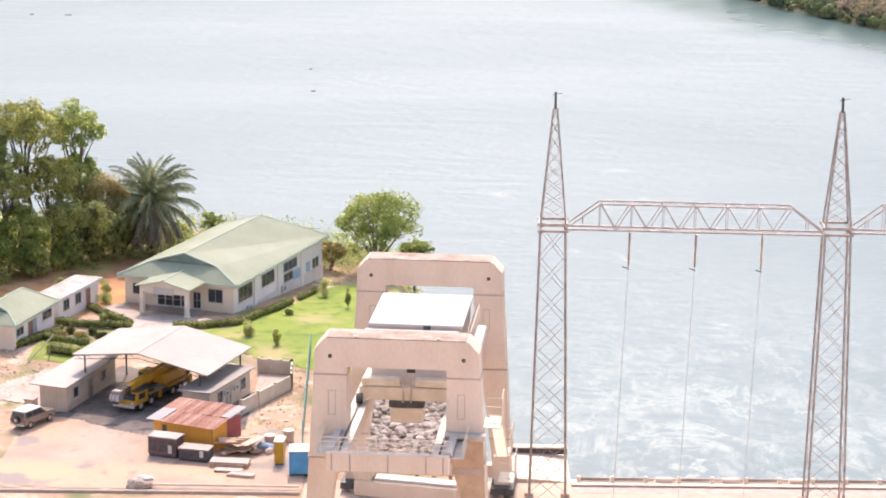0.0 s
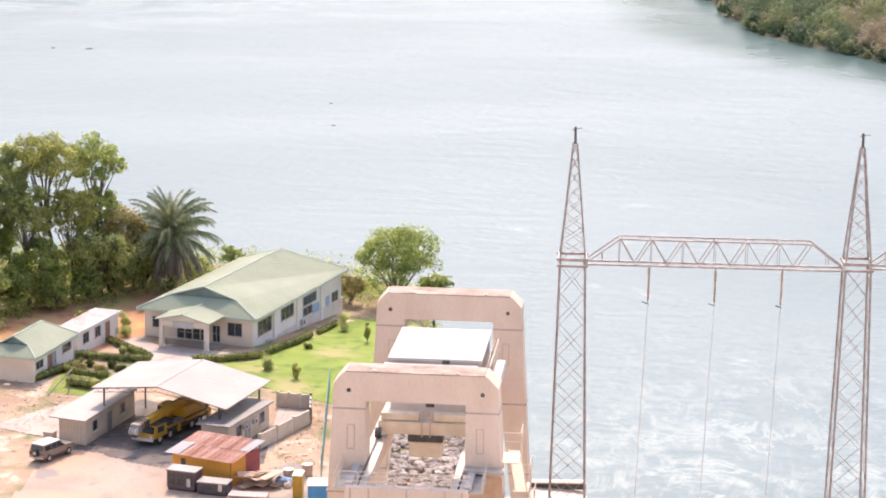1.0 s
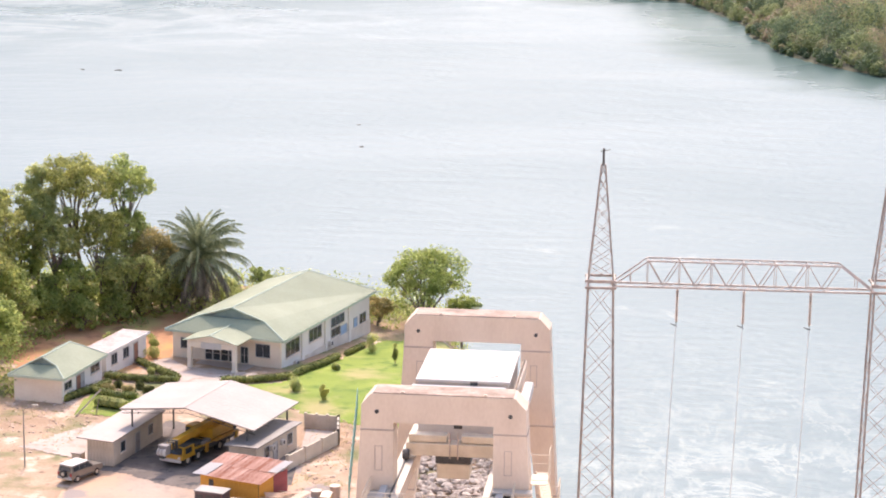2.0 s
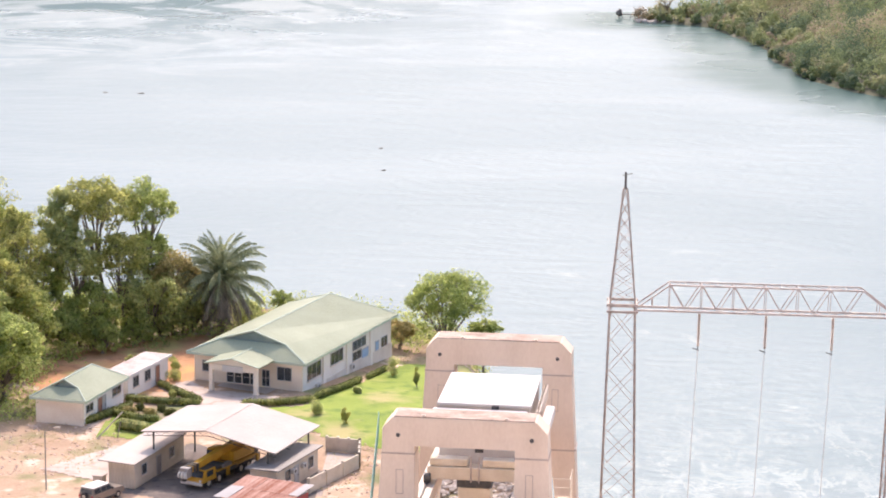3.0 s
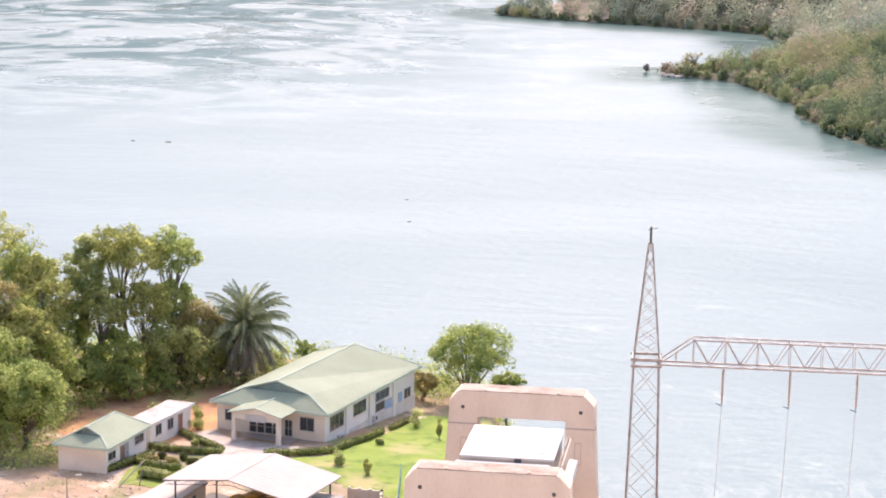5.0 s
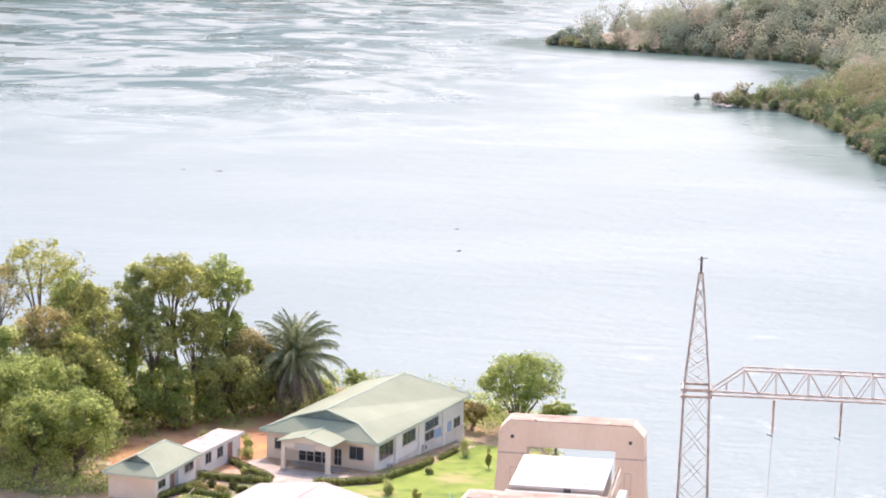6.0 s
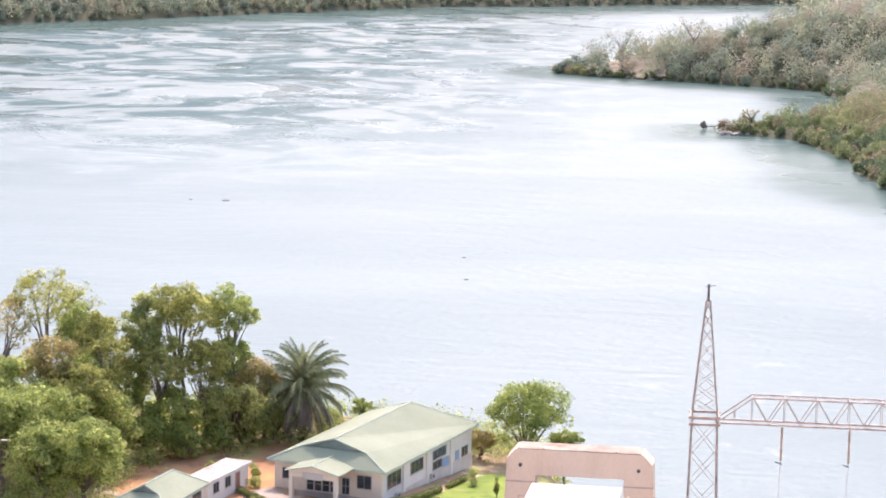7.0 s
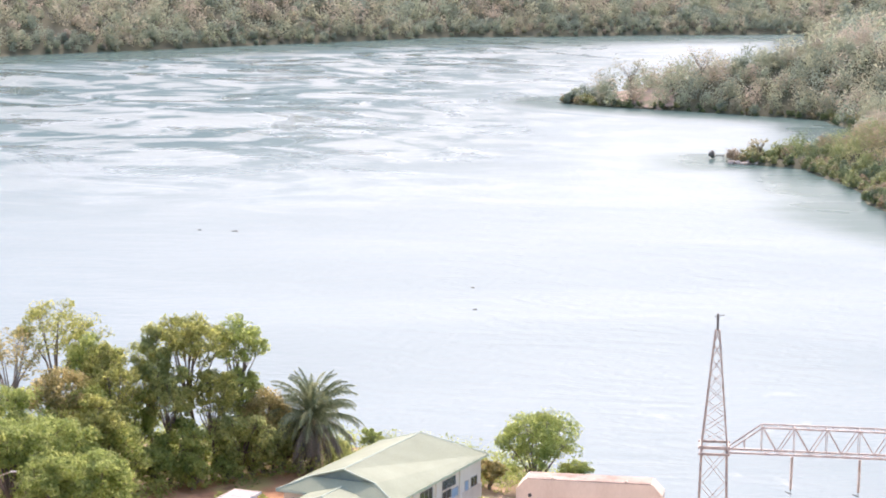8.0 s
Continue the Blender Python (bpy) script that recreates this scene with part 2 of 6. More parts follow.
M_REDDIRT = masked("bare_red_dirt", ((0.42, 0.20, 0.09), (0.56, 0.30, 0.15)), [((0.48, 0.34, 0.12), 8.0, 0.56, 0.06), ((0.34, 0.16, 0.08), 2.5, 0.6, 0.08)])
M_APRON = masked("worn_dusty_concrete", ((0.36, 0.265, 0.20), (0.47, 0.36, 0.28)), [((0.56, 0.36, 0.23), 9.0, 0.52, 0.10), ((0.32, 0.25, 0.20), 1.8, 0.66, 0.06), ((0.31, 0.255, 0.22), 5.0, 0.60, 0.03)], bump=0.15)
# oil-stained asphalt whose dark tone also holds the canopy's shade
M_SHADED_ASPHALT = masked("shade_toned_asphalt", ((0.12, 0.095, 0.08), (0.20, 0.165, 0.14)), [((0.26, 0.21, 0.17), 2.5, 0.62, 0.08), ((0.07, 0.065, 0.065), 1.3, 0.62, 0.06)], bump=0.15)
M_PATH = masked("pale_paving", ((0.40, 0.32, 0.26), (0.53, 0.44, 0.37)), [((0.36, 0.27, 0.21), 1.5, 0.6, 0.08)], bump=0.1)


def leaf_material(name, shades, through=0.66, vary=0.5, patch_size=0.45):
    """Leaves: a colour for each leaf out of a few shades, and some light through them."""
    m = bpy.data.materials.new(name)
    m.use_nodes = True
    n, l = m.node_tree.nodes, m.node_tree.links
    b = n["Principled BSDF"]
    geo = n.new("ShaderNodeNewGeometry")
    t = n.new("ShaderNodeTexNoise")
    t.inputs["Scale"].default_value, t.inputs["Detail"].default_value = patch_size, 3
    l.new(geo.outputs["Position"], t.inputs["Vector"])
    add = n.new("ShaderNodeMath")
    add.operation = "MULTIPLY_ADD"
    l.new(geo.outputs["Random Per Island"], add.inputs[0])
    add.inputs[1].default_value = vary
    l.new(t.outputs["Fac"], add.inputs[2])
    ramp = n.new("ShaderNodeValToRGB")
    e = ramp.color_ramp.elements
    for k, c in enumerate(shades):
        p = 0.30 + vary * 0.24 + (0.30 + vary * 0.76) * k / (len(shades) - 1)
        el = e[k] if k < 2 else e.new(min(p, 1))
        el.position, el.color = min(p, 1), (*c, 1)
    l.new(add.outputs[0], ramp.inputs[0])
    l.new(ramp.outputs[0], b.inputs["Base Color"])
    b.inputs["Roughness"].default_value = 0.65
    b.inputs["Specular IOR Level"].default_value = 0.3
    tr = n.new("ShaderNodeBsdfTranslucent")
    l.new(ramp.outputs[0], tr.inputs[0])
    mix = n.new("ShaderNodeMixShader")
    mix.inputs[0].default_value = through
    l.new(b.outputs[0], mix.inputs[1])
    l.new(tr.outputs[0], mix.inputs[2])
    l.new(mix.outputs[0], n["Material Output"].inputs[0])
    return m


M_LEAF_GREEN = leaf_material("fresh_leaves", [(0.22, 0.28, 0.09), (0.40, 0.46, 0.14), (0.58, 0.61, 0.22)])
M_LEAF_YELLOW = leaf_material("yellowish_leaves", [(0.22, 0.25, 0.08), (0.40, 0.41, 0.13), (0.58, 0.56, 0.19)])
M_LEAF_DARK = leaf_material("dark_leaves", [(0.29, 0.34, 0.14), (0.46, 0.49, 0.19), (0.64, 0.63, 0.25)])
M_LEAF_DRY = leaf_material("dry_season_leaves", [(0.25, 0.24, 0.10), (0.42, 0.37, 0.16), (0.60, 0.48, 0.22)])
M_LEAF_HEDGE = leaf_material("clipped_hedge_leaves", [(0.06, 0.08, 0.025), (0.12, 0.14, 0.04), (0.20, 0.20, 0.06)])
M_FROND = leaf_material("palm_fronds", [(0.15, 0.18, 0.09), (0.26, 0.29, 0.155), (0.38, 0.40, 0.23)], 0.45)
M_BARK = material("bark", (0.12, 0.09, 0.07), (0.26, 0.21, 0.17), 0.6, 0.9, 0, 0.4, 0.08, (1, 1, 0.3))
M_FAR_DRY = leaf_material("far_dry_leaves", [(0.23, 0.23, 0.13), (0.36, 0.34, 0.20), (0.48, 0.44, 0.28)], 0.45, 0.14, 0.07)
M_STONE = material("riprap_stone", (0.26, 0.20, 0.16), (0.60, 0.51, 0.42), 0.8, 0.9, 0, 0.3, 0.1, (1, 1, 1), 0.5)


def river_material():
    m = bpy.data.materials.new("river_water")
    m.use_nodes = True
    n, l = m.node_tree.nodes, m.node_tree.links
    b = n["Principled BSDF"]
    geo = n.new("ShaderNodeNewGeometry")

    def tex(scale, detail, stretch, warp=0.0, rough=0.5):
        mp = n.new("ShaderNodeMapping")
        mp.inputs["Scale"].default_value = stretch
        mp.inputs["Rotation"].default_value = (0, 0, radians(8))
        l.new(geo.outputs["Position"], mp.inputs[0])
        t = n.new("ShaderNodeTexNoise")
        t.inputs["Scale"].default_value, t.inputs["Detail"].default_value, t.inputs["Distortion"].default_value = scale, detail, warp
        t.inputs["Roughness"].default_value = rough
        l.new(mp.outputs[0], t.inputs["Vector"])
        return t.outputs["Fac"]

    def ramp(a, lo, hi, to_lo=0.0, to_hi=1.0):
        r = n.new("ShaderNodeMapRange")
        r.interpolation_type = "SMOOTHSTEP"
        l.new(a, r.inputs["Value"])
        for key, v in (("From Min", lo), ("From Max", hi), ("To Min", to_lo), ("To Max", to_hi)):
            r.inputs[key].default_value = v
        return r.outputs[0]

    def calc(op, a, c):
        k = n.new("ShaderNodeMath")
        k.operation = op
        for s, v in zip(k.inputs, (a, c)):
            if isinstance(v, (int, float)):
                s.default_value = v
            else:
                l.new(v, s)
        return k.outputs[0]

    sep = n.new("ShaderNodeSeparateXYZ")
    l.new(geo.outputs["Position"], sep.inputs[0])
    # smoother streaks upstream on the left, a reach also coloured darker and greener
    streak = tex(0.020, 10, (0.75, 0.8, 1), 1.6, 0.6)
    upper_reach = calc("MULTIPLY", ramp(sep.outputs["Y"], 520, 820), ramp(calc("ADD", sep.outputs["X"], calc("MULTIPLY", sep.outputs["Y"], -0.06)), 40, -190))
    calm = calc("MULTIPLY", ramp(streak, 0.46, 0.60), upper_reach)
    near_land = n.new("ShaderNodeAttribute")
    near_land.attribute_name = "bank_nearness"
    near_bank = ramp(calc("ADD", near_land.outputs["Fac"], calc("MULTIPLY", calc("SUBTRACT", tex(0.06, 6, (0.5, 0.9, 1), 0.8), 0.5), 0.9)), 0.18, 0.95)
    drift = ramp(tex(0.010, 4, (0.5, 1.0, 1), 1.0), 0.40, 0.66)
    # foam below the turbines
    boil = calc("MULTIPLY", ramp(sep.outputs["Y"], 330, 225), ramp(sep.outputs["X"], -4, 14))
    foam = calc("MULTIPLY", calc("MULTIPLY", ramp(tex(0.42, 12, (0.8, 0.40, 1), 0.6, 0.72), 0.44, 0.64), ramp(tex(0.045, 5, (1, 0.6, 1), 0.8), 0.38, 0.56)), boil)
    froth = calc("MULTIPLY", ramp(tex(0.10, 12, (0.7, 0.5, 1), 0.5, 0.7), 0.60, 0.72), ramp(sep.outputs["Y"], 520, 240, 0.0, 0.5))
    curl = calc("ABSOLUTE", calc("SUBTRACT", tex(0.11, 11, (0.7, 0.45, 1), 0.9, 0.68), 0.5), 0)
    strand = calc("MULTIPLY", calc("MULTIPLY", ramp(curl, 0.03, 0.0), ramp(tex(0.05, 3, (1, 0.6, 1), 0.8), 0.42, 0.58)), boil)
    white = calc("MAXIMUM", calc("MULTIPLY", foam, 0.45), calc("MAXIMUM", froth, calc("MULTIPLY", strand, 0.5)))
    mix = n.new("ShaderNodeMix")
    mix.data_type = "RGBA"
    l.new(white, mix.inputs["Factor"])
    mix.inputs["A"].default_value = (0.105, 0.166, 0.175, 1)
    mix.inputs["B"].default_value = (0.42, 0.47, 0.42, 1)
    # bank reflections put into the colour as dark green; upstream gets half
    bank_reflection = n.new("ShaderNodeMix")
    bank_reflection.data_type = "RGBA"
    l.new(calc("MAXIMUM", near_bank, calc("MULTIPLY", upper_reach, 0.5)), bank_reflection.inputs["Factor"])
    l.new(mix.outputs["Result"], bank_reflection.inputs["A"])
    bank_reflection.inputs["B"].default_value = (0.075, 0.122, 0.108, 1)
    l.new(bank_reflection.outputs["Result"], b.inputs["Base Color"])
    l.new(calc("SUBTRACT", calc("ADD", 0.45, calc("MULTIPLY", drift, 0.08)), calc("MAXIMUM", calc("MULTIPLY", calm, 0.35), calc("MULTIPLY", near_bank, 0.22))), b.inputs["Roughness"])
    b.inputs["IOR"].default_value = 1.33
    # gloss cut near banks and in upstream patches to darken the water
    gloss_cut = calc("MULTIPLY", ramp(tex(0.024, 10, (0.7, 0.8, 1), 2.0, 0.62), 0.44, 0.53), upper_reach)
    l.new(calc("SUBTRACT", 0.45, calc("MAXIMUM", calc("MULTIPLY", gloss_cut, 0.43), calc("MULTIPLY", near_bank, 0.41))), b.inputs["Specular IOR Level"])
    near = tex(0.55, 4, (0.5, 1.0, 1), 0.6)
    wide = tex(0.10, 5, (0.5, 1.0, 1), 0.8)
    hgt = calc("MULTIPLY", calc("ADD", calc("MULTIPLY", near, 0.35), wide), calc("SUBTRACT", 1.0, calc("MULTIPLY", near_bank, 0.9)))
    bp = n.new("ShaderNodeBump")
    bp.inputs["Strength"].default_value, bp.inputs["Distance"].default_value = 0.42, 1.2
    l.new(hgt, bp.inputs["Height"])
    l.new(bp.outputs[0], b.inputs["Normal"])
    return m


M_WATER = river_material()

# ---- ground, water, quay ----
land = Mesh()
land.add([(x, y, height(x, y)) for y in YS for x in XS], [(j * len(XS) + i, j * len(XS) + i + 1, (j + 1) * len(XS) + i + 1, (j + 1) * len(XS) + i) for j in range(len(YS) - 1) for i in range(len(XS) - 1)])
single("ground", land, M_GROUND, pose(0, 0, 0), "dusty brown earth with dry weeds sloping to the river", "ground", kind="structure", smooth=True)
WX = axis([(-2500, 500), (-600, 30), (-60, 8), (240, 40), (600, 475), (2500, 1)])
WY = axis([(130, 50), (480, 10), (1120, 20), (1760, 435), (3500, 1)])
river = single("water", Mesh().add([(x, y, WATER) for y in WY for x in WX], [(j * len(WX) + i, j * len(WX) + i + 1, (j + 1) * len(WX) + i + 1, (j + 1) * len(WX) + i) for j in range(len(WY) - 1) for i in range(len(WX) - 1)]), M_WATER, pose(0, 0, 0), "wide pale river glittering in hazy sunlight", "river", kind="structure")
# how near the water lies to a bank; guides its painted reflection
river.data.attributes.new("bank_nearness", "FLOAT", "POINT").data.foreach_set("value", [max(step(56, 6, shore_gap(x, y)), step(-230, -30, far_bank(x, y))) for y in WY for x in WX])


def inside(x, y, poly):
    hit = False
    for (x0, y0), (x1, y1) in zip(poly, poly[1:] + poly[:1]):
        if (y0 > y) != (y1 > y) and x < x0 + (y - y0) * (x1 - x0) / (y1 - y0):
            hit = not hit
    return hit


def patch(name, poly, lift, mat, label, category, cell=0.5, ragged=0.5):
    """A sheet laid on the ground inside an outline, with a ragged edge."""
    xs, ys = [p[0] for p in poly], [p[1] for p in poly]
    me, seen = Mesh(), {}
    def corner(i, j):
        if (i, j) not in seen:
            x, y = min(xs) + i * cell, min(ys) + j * cell
            seen[i, j] = len(me.v)
            me.v.append((x, y, height(x, y) + lift))
        return seen[i, j]
    for i in range(int((max(xs) - min(xs)) / cell) + 1):
        for j in range(int((max(ys) - min(ys)) / cell) + 1):
            x, y = min(xs) + (i + 0.5) * cell, min(ys) + (j + 0.5) * cell
            q = Vector((x * 0.5, y * 0.5, lift * 30))
            if inside(x + ragged * noise.noise(q), y + ragged * noise.noise(q + Vector((9, 9, 9))), poly):
                me.f.append((corner(i, j), corner(i + 1, j), corner(i + 1, j + 1), corner(i, j + 1)))
    return single(name, me, mat, pose(0, 0, 0), label, category, kind="structure", smooth=True)


patch("lawn", [(-28, 253), (-23, 256), (-17.5, 270), (-13, 283), (-5, 284), (-1, 270), (0, 246), (-8, 236), (-14, 238), (-20, 242)], 0.05, M_LAWN, "sunlit green lawn with worn yellow patches", "lawn", 0.5, 0.8)
patch("garden_grass", [(-44.5, 240.5), (-39, 239), (-36.5, 244), (-39, 249), (-44, 248.5)], 0.05, M_LAWN, "small patch of green grass beside the cottage", "grass", 0.4, 0.6)
patch("bare_dirt", [(-54, 259), (-49, 263), (-43, 257), (-38.5, 262), (-36, 275), (-35, 289), (-43, 288), (-54, 279), (-60, 268)], 0.04, M_REDDIRT, "bare reddish dirt yard behind the sheds", "dirt", 0.6, 1.2)
patch("parking_apron", [(-42, 199.5), (-40, 222), (-37, 236), (-20, 232), (-18, 219), (-12.5, 214), (-12.5, 199.5)], 0.05, M_APRON, "dusty concrete parking apron stained with red earth", "pavement", 0.5, 0.4)
# canopy shade painted as a dark sheet; front edge follows the shadow's edge
patch("asphalt_yard", [(-39.8, 221.3), (-34.8, 219.3), (-31.9, 216.7), (-28.2, 214.6), (-26.5, 213.6), (-19.5, 214.5), (-18.6, 229), (-34, 238.5), (-37, 232)], 0.075, M_SHADED_ASPHALT, "oil-stained asphalt yard, coloured darker for the canopy's shade", "asphalt", 0.3, 0.5)
patch("driveway", [(-48, 228), (-44.5, 233.5), (-38.5, 240.5), (-37, 236), (-40.5, 224)], 0.06, M_PATH, "pale concrete driveway leading to the sheds", "driveway", 0.4, 0.15)
patch("forecourt", [(-41, 262), (-38, 266), (-35.5, 262), (-27, 259.5), (-25.5, 257), (-29, 253.5), (-35, 252), (-36, 256), (-39, 259)], 0.06, M_PATH, "pale paved forecourt before the bungalow porch", "pavement", 0.4, 0.2)

quay = thing("quay", pose(0, 0, 0), "long concrete quay deck along the tailrace", "quay", kind="structure")
part("deck_slab", Mesh().box(-12.4, 130, 120, 202.4, -13, 0.0, 0.05), M_DECK, quay)
part("parapet", Mesh().box(11.9, 130, 201.6, 202.2, 0.0, 0.06, 0.02), M_DECK, quay)
rail = part("coping", Mesh().box(11.9, 130, 201.2, 202.6, 0.06, 0.2, 0.03), M_CONCRETE, quay, "pale concrete coping along the water")
for k in range(24):
    piece("post", Mesh().box(-0.16, 0.16, -0.2, 0.2, 0, 0.5, 0.02).data("post", M_CONCRETE) if k == 0 else bpy.data.meshes["post"], quay, pose(12.6 + 3.05 * k, 202.2, 0.2))
# flat brown strip added for the shade on the parapet's near face
part("parapet_shade_strip", Mesh().box(11.9, 130, 199.4, 201.18, 0.0, 0.012), M_SEAM, quay, "brown strip standing in for the parapet's shaded face")
for k in range(22):
    if k in (2, 4, 6, 11, 15):
        part("gate_hoist", Mesh().box(-1.3, -0.7, -0.05, 0.05, 0.05, 0.3).box(-0.6, 0.95, -0.25, 0.25, 0.02, 0.36, 0.03).box(1.0, 1.3, -0.05, 0.05, 0.05, 0.3), M_CONCRETE, quay, "white hoist box on the coping").location = (14.1 + 3.05 * k, 202.3, 0.2)
        continue
    piece("grille", Mesh().box(-1.32, 1.32, -0.05, 0.05, 0.05, 0.34).data("grille", M_STEEL) if k == 0 else bpy.data.meshes["grille"], quay, pose(14.1 + 3.05 * k, 202.3, 0.2))
# the end block of the quay, beyond the crane
block = thing("abutment", pose(9.6, 206.5, 0, 0, 0, 0), "white concrete abutment at the water's edge", "abutment", kind="structure")
part("wall", Mesh().prism([(-3.0, -4.2, -12), (2.3, -4.2, -12), (2.3, -4.2, 0.0), (0, -4.2, 0.25), (-3.0, -4.2, 0.4)], (0, 8.0, 0)), M_CONCRETE, block)
part("railing", Mesh().box(-3.0, 2.3, 3.3, 3.6, 0.2, 0.75).box(-3.0, 2.3, 3.25, 3.65, 0.75, 0.85), M_DARK, block, "dark grille railing")
part("coping", Mesh().box(-3.0, 2.3, 3.0, 3.9, 0.85, 1.0, 0.03), M_CONCRETE, block)
single("kerb", Mesh().box(-42, -12.6, 198.3, 198.7, -0.1, 0.2, 0.03), M_SEAM, pose(0, 0, 0), "low concrete kerb along the apron", "kerb", kind="structure")


# ---- windows and doors shared by the buildings ----
def window(parent, m, w, h, cols=2, rows=1, frame_mat=None):
    """A window at m (its lower left corner, looking along +y into the wall)."""
    ob = part("window", Mesh().box(0, w, -0.02, 0.10, 0, h), M_GLASS, parent, "dark glazed window")
    ob.matrix_local = m
    fm = frame_mat or M_FRAME
    t = 0.07
    fr = Mesh().box(-t, 0, -0.06, 0.06, -t, h + t).box(w, w + t, -0.06, 0.06, -t, h + t).box(0, w, -0.06, 0.06, h, h + t).box(0, w, -0.06, 0.06, -t, 0)
    for k in range(1, cols):
        fr.box(w * k / cols - 0.025, w * k / cols + 0.025, -0.05, 0.02, 0, h)
    for k in range(1, rows):
        fr.box(0, w, -0.048, 0.018, h * k / rows - 0.025, h * k / rows + 0.025)
    part("frame", fr, fm, ob)
    part("sill", Mesh().box(-0.12, w + 0.12, -0.16, 0.05, -t - 0.08, -t, 0.01), M_CONCRETE, ob)
    return ob


def door(parent, m, w, h, mat, label):
    ob = part("door", Mesh().box(0, w, -0.03, 0.08, 0, h), mat, parent, label)
    ob.matrix_local = m
    part("frame", Mesh().box(-0.08, 0, -0.06, 0.06, 0, h + 0.08).box(w, w + 0.08, -0.06, 0.06, 0, h + 0.08).box(0, w, -0.06, 0.06, h, h + 0.08), M_FRAME, ob)
    part("handle", Mesh().box(w - 0.16, w - 0.10, -0.09, -0.03, h * 0.46, h * 0.46 + 0.14), M_DARK, ob)
    return ob


def roof_slab(pts, t=0.12):
    """A roof plane with thickness, from its corners."""
    return Mesh().prism(pts, (0, 0, t))


def ribs(a, b, c, d, n, r=0.025):
    """Sheet ribs from edge a-b up to edge d-c."""
    me = Mesh()
    a, b, c, d = (Vector(p) for p in (a, b, c, d))
    for k in range(n + 1):
        me.rod(a.lerp(b, k / n), d.lerp(c, k / n), r, n=4)
    return me


def dutch_gable(parent, u0, u1, v0, v1, ze, zr, skirt, back, gable_half, zg, mat):
    """A hipped roof whose front hip stops at a small gable."""
    um = (u0 + u1) / 2
    rf, rb = (um, skirt, zr), (um, v1 - back, zr)
    gl, gr = (um - gable_half, skirt, zg), (um + gable_half, skirt, zg)
    for name, pts in (("right", [(u1, v0, ze), (u1, v1, ze), rb, rf, gr]), ("left", [(u0, v1, ze), (u0, v0, ze), gl, rf, rb])):
        part("roof_slope", Mesh().prism(pts, (0, 0, 0.12)), mat, parent)
    part("roof_slope", roof_slab([(u1, v1, ze), (u0, v1, ze), rb]), mat, parent)
    part("roof_skirt", roof_slab([(u0, v0, ze), (u1, v0, ze), gr, gl]), mat, parent)
    part("gable", Mesh().prism([(um - gable_half + 0.25, skirt + 0.35, zg), (um + gable_half - 0.25, skirt + 0.35, zg), (um, skirt + 0.35, zr - 0.08)], (0, 0.1, 0)), M_VENT, parent, "dull teal louvred gable vent")
    cap = Mesh()
    for a, b in ((rf, rb), (rb, (u1, v1, ze)), (rb, (u0, v1, ze)), (rf, gl), (rf, gr), (gl, (u0, v0, ze)), (gr, (u1, v0, ze))):
        cap.rod(Vector(a) + Vector((0, 0, 0.12)), Vector(b) + Vector((0, 0, 0.12)), 0.09, n=6)
    part("ridge_cap", cap, M_RIDGE, parent, "pale green ridge and hip caps")
    fas = Mesh().box(u0, u1, v0 - 0.03, v0 + 0.05, ze - 0.16, ze + 0.10).box(u1 - 0.05, u1 + 0.03, v0 + 0.06, v1, ze - 0.16, ze + 0.10).box(u0 - 0.03, u0 + 0.05, v0 + 0.06, v1, ze - 0.16, ze + 0.10)
    part("fascia", fas, M_RIDGE, parent)
    part("soffit", Mesh().box(u0 + 0.06, u1 - 0.06, v0 + 0.06, v1 - 0.06, ze - 0.08, ze - 0.04), M_WALLW, parent)


M_RIDGE = material("pale_green_trim", (0.40, 0.47, 0.36), (0.52, 0.58, 0.46), 1.5, 0.6)
M_VENT = material("teal_gable_board", (0.16, 0.22, 0.20), (0.26, 0.33, 0.30), 1.0, 0.6)
M_BRICKDOOR = material("brown_door_paint", (0.24, 0.10, 0.06), (0.34, 0.16, 0.10), 0.6, 0.6)
M_TILE = material("porch_floor_tile", (0.34, 0.29, 0.26), (0.46, 0.40, 0.36), 1.2, 0.5)

M_PLINTH = material("stained_plinth", (0.55, 0.48, 0.41), (0.72, 0.66, 0.58), 1.5, 0.85)

# ---- the bungalow ----
HM = pose(H_AT[0], H_AT[1], 0, 0, 0, H_YAW)
bungalow = thing("bungalow", HM, "cream bungalow with a pale green sheet roof", "house")
part("wall", Mesh().box(-7.0, 7.0, 0.7, 1.0, -1.2, 2.9), M_CREAM, bungalow)
part("wall", Mesh().box(6.7, 7.0, 1.0, 27.6, -3.6, 2.9), M_WALLW, bungalow, "white side wall on a high plinth")
part("wall", Mesh().box(-7.0, -6.7, 1.0, 27.6, -2.0, 2.9), M_WALLW, bungalow)
part("wall", Mesh().box(-6.7, 6.7, 27.3, 27.6, -3.6, 2.9), M_WALLW, bungalow)
dutch_gable(bungalow, -7.7, 7.7, 0.0, 28.3, 2.95, 5.7, 2.2, 4.0, 4.2, 4.42, M_GREENROOF)
part("sheet_ribs", ribs((7.7, 0.4, 3.08), (7.7, 28.0, 3.08), (0, 24.4, 5.83), (0, 2.3, 5.83), 46, 0.018), M_GREENROOF, bungalow)
for v in (6.7, 13.6, 20.9):
    part("pilaster", Mesh().box(7.0, 7.22, v - 0.35, v + 0.35, -3.4, 2.85, 0.02), M_WALLW, bungalow)
part("plinth", Mesh().box(7.0, 7.12, 0.8, 27.7, -3.6, -0.55, 0.02), M_PLINTH, bungalow, "stained plinth course")
side = lambda v, z: pose(7.0, v, z, 0, 0, 90)
